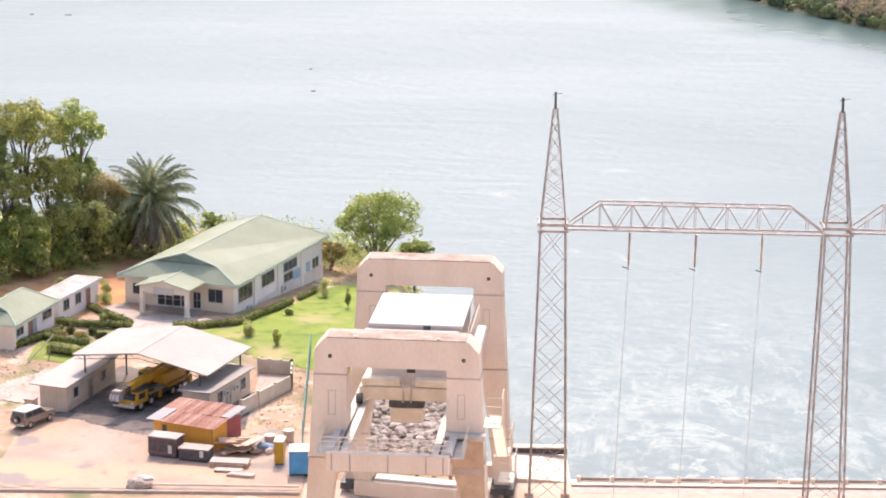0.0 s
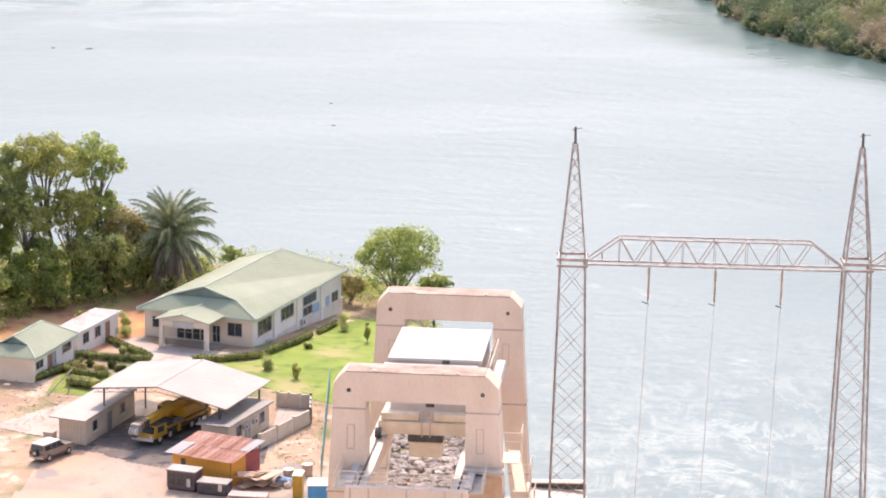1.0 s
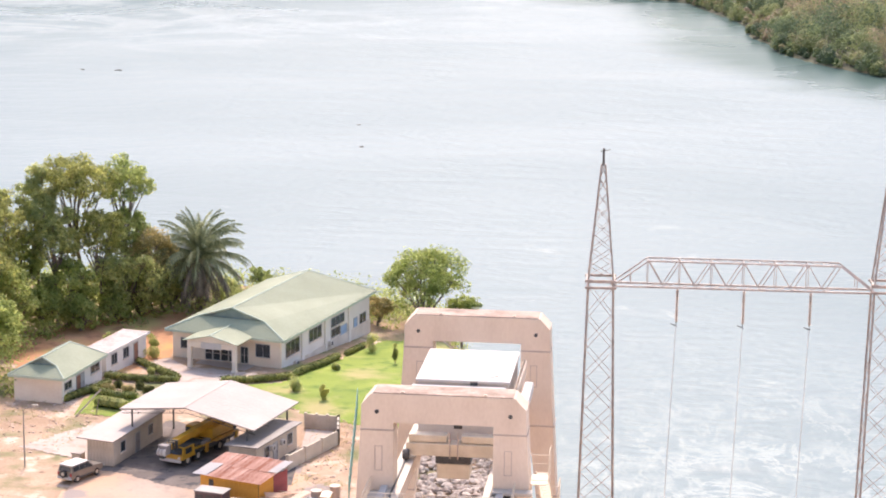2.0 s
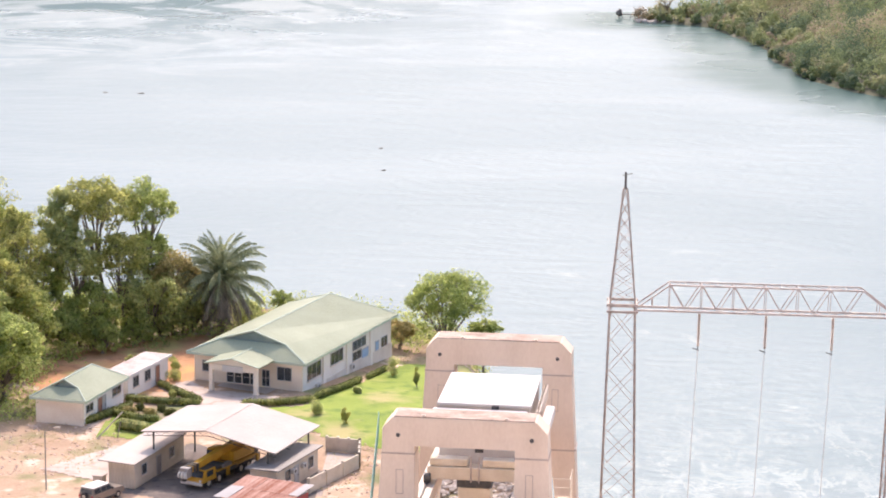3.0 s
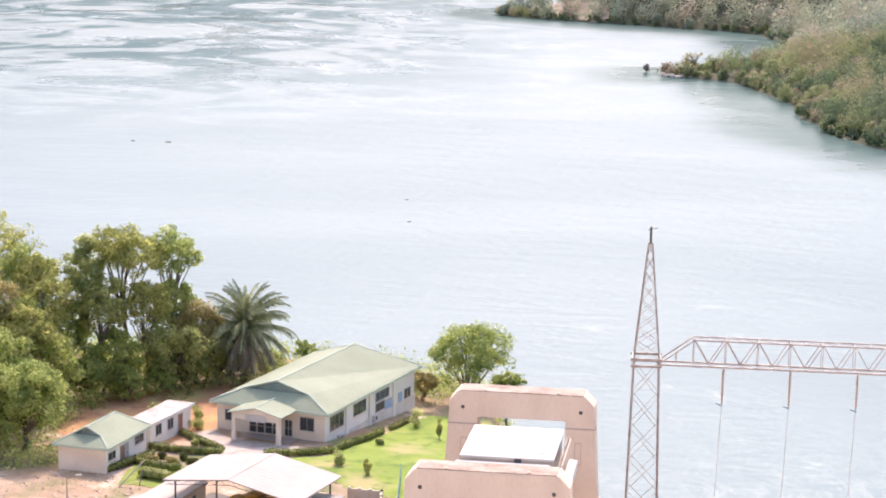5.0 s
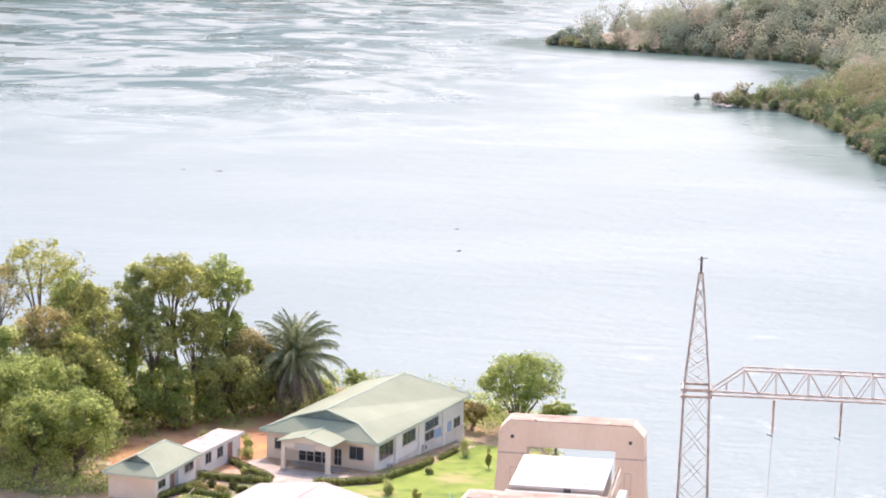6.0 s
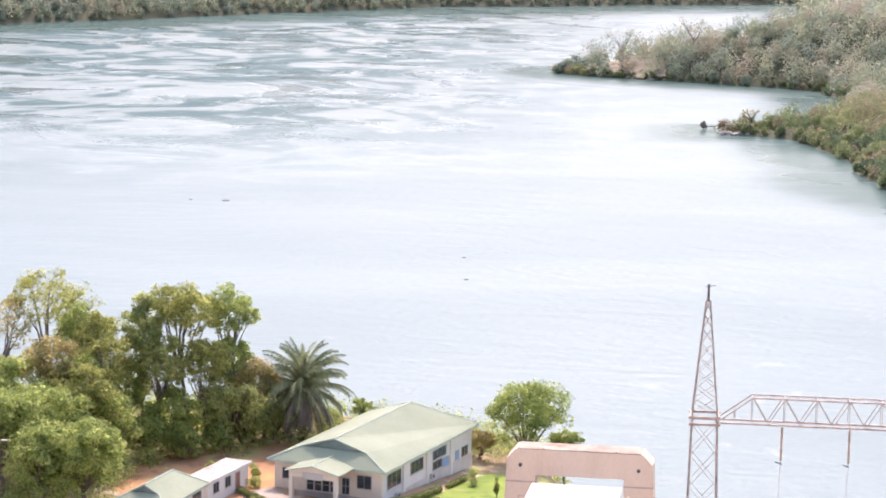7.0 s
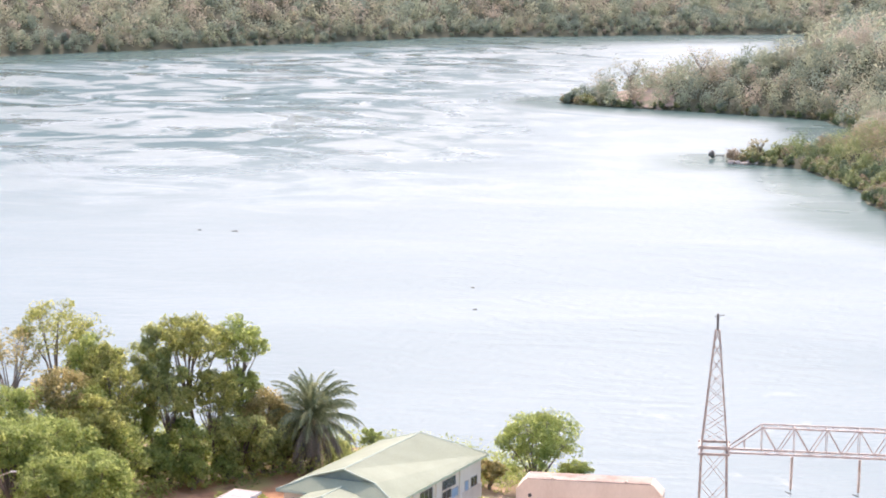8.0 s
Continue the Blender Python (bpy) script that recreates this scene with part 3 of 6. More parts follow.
for v, z, w, h, c in ((2.1, 0.45, 3.8, 1.75, 3), (8.8, 0.75, 3.6, 1.45, 3), (15.4, 1.05, 4.0, 1.1, 3), (15.4, -0.25, 2.6, 1.0, 2), (24.4, -0.5, 1.9, 1.2, 2)):
    window(bungalow, side(v, z), w, h, c)
door(bungalow, side(18.3, -1.75), 1.9, 2.3, M_BLUE, "blue double door")
door(bungalow, side(22.5, -2.0), 1.0, 2.6, M_BLUE, "narrow blue door")
window(bungalow, pose(-5.9, 0.7, 0.8), 0.85, 1.2, 1)
window(bungalow, pose(3.85, 0.7, 0.68), 1.75, 1.5, 2)
for k in range(4):
    window(bungalow, pose(-2.7 + 1.02 * k, 0.7, -0.25), 0.86, 1.55, 1, 2, M_WHITE)
window(bungalow, pose(1.9, 0.7, -0.25), 0.9, 1.9, 2, 2, M_WHITE)
for v in (4.0, 14.2):
    unit = part("air_conditioner", Mesh().box(7.12, 7.5, v, v + 0.9, -1.0, -0.35, 0.03), M_WHITE, bungalow, "white air conditioner")
    part("fan_grille", Mesh().rod((7.5, v + 0.45, -0.68), (7.52, v + 0.45, -0.68), 0.24, n=12), M_DARK, unit)
# porch with its own little gable
part("porch_floor", Mesh().box(-3.2, 3.7, -4.1, 0.66, -0.7, -0.40, 0.03), M_TILE, bungalow)
for u in (-2.65, 3.05):
    part("porch_post", Mesh().box(u - 0.24, u + 0.24, -3.7, -3.22, -0.4, 2.75, 0.03), M_CREAM, bungalow)
    part("post_base", Mesh().box(u - 0.32, u + 0.32, -3.78, -3.14, -0.4, -0.1, 0.03), M_CREAM, bungalow)
part("porch_beam", Mesh().box(-2.9, 3.3, -3.68, -3.24, 2.3, 2.95, 0.02), M_CREAM, bungalow)
part("sign_board", Mesh().box(-1.1, 1.5, -3.76, -3.70, 2.2, 2.95), M_WHITE, bungalow, "blank white sign board")
pz, pe, pf, pu = 3.8, 3.0, -4.0, 0.2
part("porch_roof_slope", roof_slab([(pu, pf, pz), (pu, 1.3, pz), (-3.3, 1.3, pe), (-3.3, pf, pe)]), M_GREENROOF, bungalow)
part("porch_roof_slope", roof_slab([(pu, pf, pz), (3.7, pf, pe), (3.7, 1.3, pe), (pu, 1.3, pz)]), M_GREENROOF, bungalow)
part("porch_gable", Mesh().prism([(-3.0, pf + 0.25, pe), (3.4, pf + 0.25, pe), (pu, pf + 0.25, pz - 0.05)], (0, 0.2, 0)), M_CREAM, bungalow)
part("porch_ridge", Mesh().rod((pu, pf, pz + 0.12), (pu, 1.4, pz + 0.12), 0.09).rod((-3.3, pf, pe + 0.06), (pu, pf, pz + 0.06), 0.07).rod((3.7, pf, pe + 0.06), (pu, pf, pz + 0.06), 0.07), M_RIDGE, bungalow)

# ---- cottage and flat-roofed outbuilding ----
cottage = thing("cottage", pose(-46.2, 243.8, 0, 0, 0, -15), "small white cottage with a pale green roof", "house")
part("wall", Mesh().box(-6.2, -0.5, 0.5, 0.75, -0.3, 2.75), M_CREAM, cottage)
part("wall", Mesh().box(-0.75, -0.5, 0.75, 10.9, -0.3, 2.75), M_WALLW, cottage)
part("wall", Mesh().box(-6.2, -5.95, 0.75, 10.9, -0.3, 2.75), M_WALLW, cottage)
part("wall", Mesh().box(-5.95, -0.75, 10.65, 10.9, -0.3, 2.75), M_WALLW, cottage)
dutch_gable(cottage, -6.7, 0.0, 0.0, 11.4, 2.8, 4.6, 1.7, 2.6, 1.7, 3.7, M_GREENROOF)
cs = lambda v, z: pose(-0.5, v, z, 0, 0, 90)
window(cottage, cs(1.2, 1.25), 1.7, 0.8, 2)
door(cottage, cs(4.2, 0.0), 1.0, 2.1, M_BRICKDOOR, "dark open doorway leaf")
door(cottage, cs(5.35, 0.0), 0.8, 2.1, M_FRAME, "grey door leaf")
window(cottage, cs(8.0, 1.4), 2.2, 0.85, 2)

shed = thing("outbuilding", pose(-43.4, 255.7, 0, 0, 0, -17.5), "long white outbuilding with a flat rusty-edged roof", "outbuilding")
part("wall", Mesh().box(-3.1, -0.3, 0.3, 0.5, -0.2, 2.6), M_WALLW, shed)
part("wall", Mesh().box(-0.5, -0.3, 0.5, 10.6, -0.2, 2.6), M_WALLW, shed)
part("wall", Mesh().box(-3.1, -2.9, 0.5, 10.6, -0.2, 2.6), M_WALLW, shed)
part("wall", Mesh().box(-2.9, -0.5, 10.4, 10.6, -0.2, 2.6), M_WALLW, shed)
part("roof", Mesh().box(-3.5, 0.0, 0.0, 11.0, 2.6, 2.78, 0.03), material("stained_white_roof", (0.28, 0.21, 0.18), (0.54, 0.47, 0.43), 1.8, 0.7, 0, 0.1, 0.3), shed, "white roof slab stained brown")
part("fascia", Mesh().box(0.0, 0.06, 0.0, 11.0, 2.52, 2.8), M_WALLW, shed)
ss = lambda v, z: pose(-0.3, v, z, 0, 0, 90)
for v in (1.6, 4.6):
    window(shed, ss(v, 1.0), 1.3, 1.15, 2)
door(shed, ss(7.3, 0.0), 1.0, 2.1, M_BRICKDOOR, "brown door")
part("step", Mesh().box(-0.3, 0.4, 7.1, 8.6, -0.2, 0.0, 0.02), M_DECK, shed)

# ---- canopy over the yard ----
canopy = thing("canopy", pose(-37.36, 226.56, 0, 0, 0, -18.5), "wide pale sheet canopy on thin steel posts", "canopy")
ze, zr, zx = 4.6, 5.45, 3.9
part("roof_slope", Mesh().prism([(0, 0, ze), (7.3, 0, zr), (7.3, 11.2, zr), (0, 10.6, ze)], (0, 0, 0.10)), M_CANOPY, canopy)
part("roof_slope", Mesh().prism([(7.3, 0, zr), (14.9, 0, zx), (14.9, 11.2, zx), (7.3, 11.2, zr)], (0, 0, 0.10)), M_CANOPY, canopy)
part("sheet_ribs", Mesh().add(*(lambda a, b: (a.v + b.v, a.f + [tuple(i + len(a.v) for i in f) for f in b.f]))(ribs((0, 0, ze + .1), (0, 10.6, ze + .1), (7.3, 11.2, zr + .1), (7.3, 0, zr + .1), 14, 0.012), ribs((14.9, 0, zx + .1), (14.9, 11.2, zx + .1), (7.3, 11.2, zr + .1), (7.3, 0, zr + .1), 14, 0.012))), M_CANOPY, canopy)
part("ridge_cap", Mesh().rod((7.3, -0.05, zr + 0.1), (7.3, 11.25, zr + 0.1), 0.05), M_CANOPY, canopy)
for u, v, z in ((1.2, 0.5, ze), (1.2, 9.8, ze), (7.3, 10.6, zr), (13.9, 0.5, zx), (13.9, 10.5, zx)):
    part("post", Mesh().box(u - 0.07, u + 0.07, v - 0.07, v + 0.07, 0, z), M_DARK, canopy)
for v in (0.5, 3.8, 7.0, 10.3):
    me = Mesh().bar((0.1, v, ze - 0.12), (7.3, v, zr - 0.12), 0.09).bar((7.3, v, zr - 0.12), (14.8, v, zx - 0.12), 0.09).bar((0.1, v, ze - 0.5), (7.3, v, zr - 0.6), 0.05).bar((7.3, v, zr - 0.6), (14.8, v, zx - 0.5), 0.05)
    for k in range(12):
        u = 0.2 + 1.2 * k
        top = lambda q: ze - 0.12 + (zr - ze) * q / 7.3 if q < 7.3 else zr - 0.12 - (zr - zx) * (q - 7.3) / 7.6
        me.bar((u, v, top(u)), (u + 0.6, v, top(u + 0.6) - 0.42), 0.03).bar((u + 0.6, v, top(u + 0.6) - 0.42), (u + 1.2, v, top(u + 1.2)), 0.03)
    part("truss", me, M_DARK, canopy)

# ---- site cabins under the canopy ----
cabin = thing("site_cabin", pose(-40.0, 222.6, 0, 0, 0, -17), "long cream site cabin with a flat overhanging roof", "cabin")
part("body", Mesh().box(0, 2.9, 0, 11.5, 0.05, 2.6, 0.03), M_GREYWALL, cabin)
rib_mesh = Mesh().box(-0.05, 0.05, -0.05, 0.0, 0.1, 2.5).data("rib", M_GREYWALL)
for k in range(8):
    piece("rib", rib_mesh, cabin, pose(0.2 + 0.36 * k, 0, 0))
part("roof", Mesh().hexa([(-0.9, -0.5, 2.75), (3.1, -0.5, 2.65), (3.1, 11.8, 2.65), (-0.9, 11.8, 2.75), (-0.9, -0.5, 2.87), (3.1, -0.5, 2.77), (3.1, 11.8, 2.77), (-0.9, 11.8, 2.87)]), M_CANOPY, cabin, "pale dusty sheet roof")
for v in (1.6, 8.0):
    window(cabin, pose(2.9, v, 1.1, 0, 0, 90), 1.0, 1.0, 1)
door(cabin, pose(2.9, 5.0, 0.05, 0, 0, 90), 0.9, 2.0, M_GREYROOF, "grey cabin door")
crate = thing("crate", pose(-41.0, 223.2, 0, 0, 0, -17), "grey wooden crate beside the site cabin", "crate")
part("box", Mesh().box(-0.5, 0.5, -0.5, 0.5, 0.1, 1.0, 0.03), M_GREYWALL, crate)
part("lid", Mesh().box(-0.6, 0.6, -0.6, 0.6, 1.0, 1.1, 0.02), M_CANOPY, crate)

cabin = thing("site_cabin", pose(-26.2, 221.3, 0, 0, 0, -21), "grey site cabin with a dull sheet roof", "cabin")
part("body", Mesh().box(0.4, 3.4, 0.4, 9.6, 0.05, 2.55, 0.03), M_GREYWALL, cabin)
part("roof", Mesh().hexa([(0, 0, 2.55), (3.7, 0, 2.6), (3.7, 10.2, 2.6), (0, 10.2, 2.55), (0, 0, 2.68), (3.7, 0, 2.75), (3.7, 10.2, 2.75), (0, 10.2, 2.68)]), M_GREYROOF, cabin)
rib_mesh2 = Mesh().box(-0.02, 0.02, 0, 10.0, 0, 0.04).data("roof_rib", M_GREYROOF)
for k in range(9):
    piece("roof_rib", rib_mesh2, cabin, pose(0.25 + 0.4 * k, 0.1, 2.69 + 0.007 * k))
for v in (2.2, 7.4):
    window(cabin, pose(3.4, v, 1.0, 0, 0, 90), 1.0, 1.1, 1)
door(cabin, pose(3.4, 4.2, 0.05, 0, 0, 90), 0.85, 2.0, M_FRAME, "grey cabin door")
for v in (3.4, 5.6):
    ac = part("air_conditioner", Mesh().box(3.4, 3.75, v, v + 0.7, 1.5, 2.0, 0.03), M_WHITE, cabin, "white air conditioner")
    part("fan_grille", Mesh().rod((3.75, v + 0.35, 1.75), (3.77, v + 0.35, 1.75), 0.18, n=12), M_DARK, ac)

# ---- shack with a rusty roof ----
shack = thing("shack", pose(-27.9, 212.3, 0, 0, 0, -25), "orange board shack with a rusty sheet roof", "shack")
board = Mesh().box(-0.26, 0.26, -0.04, 0.04, 0.0, 2.35, 0.01)
fb = board.data("board", M_ORANGE)
for k in range(12):
    piece("board", fb, shack, pose(0.55 + 0.53 * k, 0.55, 0))
mb = board.data("board", M_MAROON)
for k in range(10):
    piece("board", mb if k > 4 else fb, shack, pose(6.75, 0.8 + 0.53 * k, 0, 0, 0, 90))
part("core", Mesh().box(0.35, 6.68, 0.62, 5.9, 0, 2.3), M_DARK, shack)
part("window_opening", Mesh().box(1.25, 1.75, 0.47, 0.52, 0.9, 2.0), M_DARK, shack)
wave = [(-0.25 + 0.5 * k / 16, 0, 0.025 + 0.025 * math.cos(math.pi * k / 2)) for k in range(17)]
sheets = Mesh().prism(wave + [(u, v, z - 0.012) for u, v, z in reversed(wave)], (0, 3.2, 0))
sd, sw = sheets.data("roof_sheet", M_RUST), sheets.data("roof_sheet", M_WHITE)
rnd = random.Random(4)
for k in range(15):
    for j in range(2):
        white = (k < 3 and j == 0) or (k > 12 and j == 1)
        piece("roof_sheet", sw if white else sd, shack, pose(0.0 + 0.5 * k, 0.0 + 3.05 * j, 2.42 + 0.25 * j + rnd.uniform(0, 0.03) + (0.05 if white else 0), 4.5 + rnd.uniform(-0.6, 0.6), rnd.uniform(-1, 1), rnd.uniform(-0.6, 0.6)))


def generator(m, label, mat, w, d, h):
    ob = thing("generator", m, label, "machine", "machines beside the shack")
    part("housing", Mesh().box(0, w, 0, d, 0.2, h, 0.05), mat, ob)
    part("roof_plate", Mesh().box(-0.08, w + 0.08, -0.08, d + 0.08, h, h + 0.12, 0.02), M_GREYROOF, ob)
    part("skid", Mesh().box(0.1, w - 0.1, 0.1, d - 0.1, 0, 0.2), M_DARK, ob)
    for k in range(3):
        part("louvre", Mesh().box(0.15 + w * k / 3, w * (k + 1) / 3 - 0.1, -0.03, 0.01, 0.6, h - 0.25), M_DARK, ob)
    part("panel", Mesh().box(w * 0.72, w * 0.85, -0.05, 0.01, 0.5, 1.3), M_WHITE, ob)
    return ob


generator(pose(-27.5, 208.7, 0, 0, 0, -19), "dark red generator in a steel housing", material("dark_housing", (0.07, 0.045, 0.05), (0.15, 0.09, 0.09), 0.8, 0.5), 2.9, 1.7, 1.9)
generator(pose(-24.5, 207.4, 0, 0, 0, -14), "low black generator with a grey top", material("black_housing", (0.035, 0.035, 0.045), (0.08, 0.08, 0.10), 0.8, 0.5), 2.9, 1.6, 1.15)


# ---- gantry crane on the quay ----
M_RUSTTOP = material("rust_stained_paint", (0.20, 0.13, 0.09), (0.56, 0.42, 0.33), 1.3, 0.85, 0, 0.15, 0.2, (0.6, 1, 1))
crane = thing("gantry_crane", pose(-3.5, 173.5, 0, 0, 0, -5.2), "huge cream-painted gantry crane with two portals", "gantry crane")


def leg_outline(s):
    """The outline of a portal leg in u and z; s: -1 or 1 for its side."""
    return [(s * 7.5, 0.9), (s * 6.0, 0.9), (s * 5.0, 9.0), (s * 4.15, 12.2), (s * 3.9, 13.5), (s * 3.9, 19.1), (s * 6.45, 19.1)]


for v in (0.0, 26.0):
    portal = part("portal_beam", Mesh().prism([(-6.45, v, 19.1), (6.45, v, 19.1), (6.42, v, 20.45), (5.55, v, 21.38), (-5.65, v, 21.38), (-6.42, v, 20.45)], (0, 2.6, 0)), M_CONCRETE, crane)
    part("walkway_top", Mesh().box(-5.5, 5.4, v + 0.05, v + 2.55, 21.38, 21.46), M_RUSTTOP, portal, "rust-stained beam top")
    for u in (-5.2, 5.2):
        part("pin", Mesh().rod((u, v - 0.04, 19.95), (u, v + 0.2, 19.95), 0.17, n=12), M_DARK, portal)
        part("lifting_eye", Mesh().box(u * 0.62 - 0.15, u * 0.62 + 0.15, v + 0.1, v + 0.3, 21.4, 21.6, 0.03), M_CONCRETE, portal)
    for s in (-1, 1):
        o = [(u, v, z) for u, z in leg_outline(s)]
        leg = part("leg", Mesh().prism(o if s > 0 else o[::-1], (0, 2.6, 0)), M_CONCRETE, crane)
        for z in (18.4, 11.6, 5.2):
            w0 = 3.9 if z > 13 else (4.25 if z > 10 else 5.45)
            w1 = 6.5 if z > 13 else (6.95 if z > 10 else 7.3)
            a, b = sorted((s * w0, s * w1))
            part("seam", Mesh().box(a - 0.02, b + 0.03, v - 0.03, v + 2.63, z, z + 0.14), M_SEAM, leg)
        a, b = sorted((s * 4.75, s * 5.35))
        t = 0.05
        part("hatch_rim", Mesh().box(a, a + t, v - 0.03, v, 15.2, 17.2).box(b - t, b, v - 0.03, v, 15.2, 17.2).box(a + t, b - t, v - 0.03, v, 17.15, 17.2).box(a + t, b - t, v - 0.03, v, 15.2, 15.25), M_SEAM, leg)
        a, b = sorted((s * 5.7, s * 7.8))
        bogie = part("bogie", Mesh().box(a, b, v - 1.2, v + 3.8, 0.35, 0.95, 0.06), M_DARK, crane, "dark wheel bogie")
        for k in range(4):
            part("wheel", Mesh().rod((s * 6.5, v - 0.8 + 1.35 * k, 0.36), (s * 6.95, v - 0.8 + 1.35 * k, 0.36), 0.35, n=14), M_SEAM, bogie)
for s in (-1, 1):
    a, b = sorted((s * 3.2, s * 4.5))
    girder = part("girder", Mesh().box(a + 0.15, b - 0.15, -5.0, 31.0, 12.2, 13.7, 0.05), M_CONCRETE, crane, "long box girder along the trolley track")
    part("flange", Mesh().box(a, b, -5.1, 31.1, 13.7, 13.82, 0.02), M_TREAD, girder)
    part("trolley_rail", Mesh().box(s * 3.85 - 0.06, s * 3.85 + 0.06, -4.8, 30.8, 13.82, 13.98), M_DARK, girder)
    a, b = sorted((s * 4.5, s * 5.7))
    part("catwalk", Mesh().box(a, b, -4.9, -0.1, 13.55, 13.65), M_TREAD, crane, "grey tread-plate catwalk")
    hand = Mesh()
    for z in (14.15, 14.7):
        hand.rod((s * 5.65, -4.9, z), (s * 5.65, -0.1, z), 0.035)
    for k in range(5):
        hand.rod((s * 5.65, -4.9 + 1.15 * k, 13.65), (s * 5.65, -4.9 + 1.15 * k, 14.7), 0.035)
    part("handrail", hand, M_RAIL, crane, "cream pipe handrail")
    part("cable_tray", Mesh().box(s * 4.55 - 0.28, s * 4.55 + 0.28, -4.7, 6.0, 13.84, 14.02, 0.03), M_WHITE, crane, "white cable tray")
end = part("end_beam", Mesh().box(-4.75, 4.65, -5.6, -5.0, 12.5, 13.95, 0.05), M_CONCRETE, crane)
for u in (-4.3, -2.9, 0.0, 2.9, 4.2):
    part("stiffener", Mesh().box(u - 0.05, u + 0.05, -5.66, -5.6, 12.55, 13.9), M_SEAM, end)
hand = Mesh()
for z in (14.35, 14.75, 15.1):
    hand.rod((-5.2, -5.3, z), (4.8, -5.3, z), 0.04)
for k in range(8):
    hand.rod((-5.2 + 10 / 7 * k, -5.3, 13.95), (-5.2 + 10 / 7 * k, -5.3, 15.1), 0.04)
part("handrail", hand, M_RAIL, crane, "cream pipe handrail")
part("end_walkway", Mesh().box(-3.0, 3.0, -4.95, -4.1, 13.6, 13.72), M_TREAD, crane)
# shade below the service shelf put into a tan sheet on the leg
M_LEG_SHADE = material("leg_shade_tan", (0.44, 0.30, 0.19), (0.60, 0.43, 0.29), 1.4, 0.85, 0, 0.1, 0.3)
part("leg_shade_panel", Mesh().prism([(7.4, -0.04, 0.95), (6.05, -0.04, 0.95), (5.05, -0.04, 9.0), (4.2, -0.04, 12.2), (4.0, -0.04, 13.4), (6.8, -0.04, 13.4)], (0, 0.035, 0)), M_LEG_SHADE, crane, "thin tan sheet for the shaded lower leg face")
part("lower_leg_seam", Mesh().box(4.4, 6.95, -0.07, -0.045, 10.7, 11.2), M_SEAM, crane)
# trolley with its machine house
trolley = part("trolley_beam", Mesh().box(-3.9, 3.9, 7.7, 9.1, 14.15, 15.2, 0.05), M_BUFF, crane, "buff trolley cross beam")
part("top_rail", Mesh().box(-3.7, -0.6, 7.9, 8.9, 15.25, 15.85, 0.05).box(0.6, 3.7, 7.9, 8.9, 15.25, 15.85, 0.05), M_BUFF, trolley)
part("hoist_pipe", Mesh().rod((-0.3, 7.62, 14.0), (-0.3, 7.62, 16.2), 0.06).rod((0.35, 7.62, 14.0), (0.35, 7.62, 16.2), 0.06), M_SEAM, trolley)
for s in (-1, 1):
    part("track_wheel", Mesh().rod((s * 3.6, 7.5, 14.3), (s * 4.1, 7.5, 14.3), 0.42, n=14), M_DARK, trolley)
house = part("machine_house", Mesh().box(-3.3, 4.1, 10.9, 20.4, 14.2, 19.55, 0.04), M_WHITE, crane, "white sheet-metal machine house")
part("roof", Mesh().box(-3.5, 4.25, 10.6, 20.6, 19.55, 19.8, 0.04), M_WHITE, house)
part("eave_step", Mesh().box(-3.75, 3.95, 9.5, 10.55, 19.2, 19.4, 0.03), M_WHITE, house)
part("vent", Mesh().box(1.0, 1.6, 10.5, 10.6, 19.4, 19.72), M_DARK, house)
part("slot", Mesh().box(-0.35, 0.35, 10.82, 10.9, 15.6, 16.1), M_DARK, house)
part("roof_hatch", Mesh().rod((2.5, 12.6, 19.8), (2.5, 12.6, 19.85), 0.75, n=16), material("faded_pink_paint", (0.60, 0.38, 0.32), (0.72, 0.54, 0.48), 0.5, 0.6), house, "faded pink round mark")
part("pipe_stand", Mesh().box(4.6, 4.9, 11.0, 20.0, 18.0, 19.3, 0.1), M_CONCRETE, house)
part("side_duct", Mesh().box(5.2, 5.95, 2.7, 14.0, 18.2, 19.0, 0.08), M_WHITE, crane, "white longitudinal duct")
for v in (4.0, 12.5):
    part("duct_stand", Mesh().box(4.5, 5.7, v, v + 0.2, 13.0, 18.2, 0.02), M_CONCRETE, crane)
part("spreader", Mesh().box(-3.0, -0.1, 22.0, 24.0, 7.7, 9.1, 0.08), M_BUFF, crane, "buff lifting spreader")
part("hook_block", Mesh().box(-3.1, 0.0, 21.9, 24.1, 9.1, 9.9, 0.05), M_DARK, crane)
part("rope", Mesh().rod((-2.6, 23, 9.9), (-2.6, 23, 14.0), 0.05).rod((-0.5, 23, 9.9), (-0.5, 23, 14.0), 0.05), M_DARK, crane)
part("tie_beam", Mesh().box(-6.0, 6.0, 27.0, 28.0, 1.2, 2.4, 0.06), M_CONCRETE, crane)
# access balcony and stairs on the outer side
for z, v0 in ((14.2, 1.0), (7.5, 14.0), (3.2, 20.0)):
    bal = part("balcony", Mesh().box(6.7, 8.0, v0, v0 + 2.6, z, z + 0.10), M_RAIL, crane, "cream steel access balcony")
    hand = Mesh()
    for h in (0.45, 1.1, 1.8, 2.5):
        hand.rod((8.15, v0, z + h), (8.15, v0 + 2.6, z + h), 0.035).rod((6.9, v0, z + h), (8.15, v0, z + h), 0.035)
    for k in range(4):
        hand.rod((8.15, v0 + 0.86 * k, z + 0.12), (8.15, v0 + 0.86 * k, z + 2.5), 0.035)
    part("handrail", hand, M_RAIL, bal)
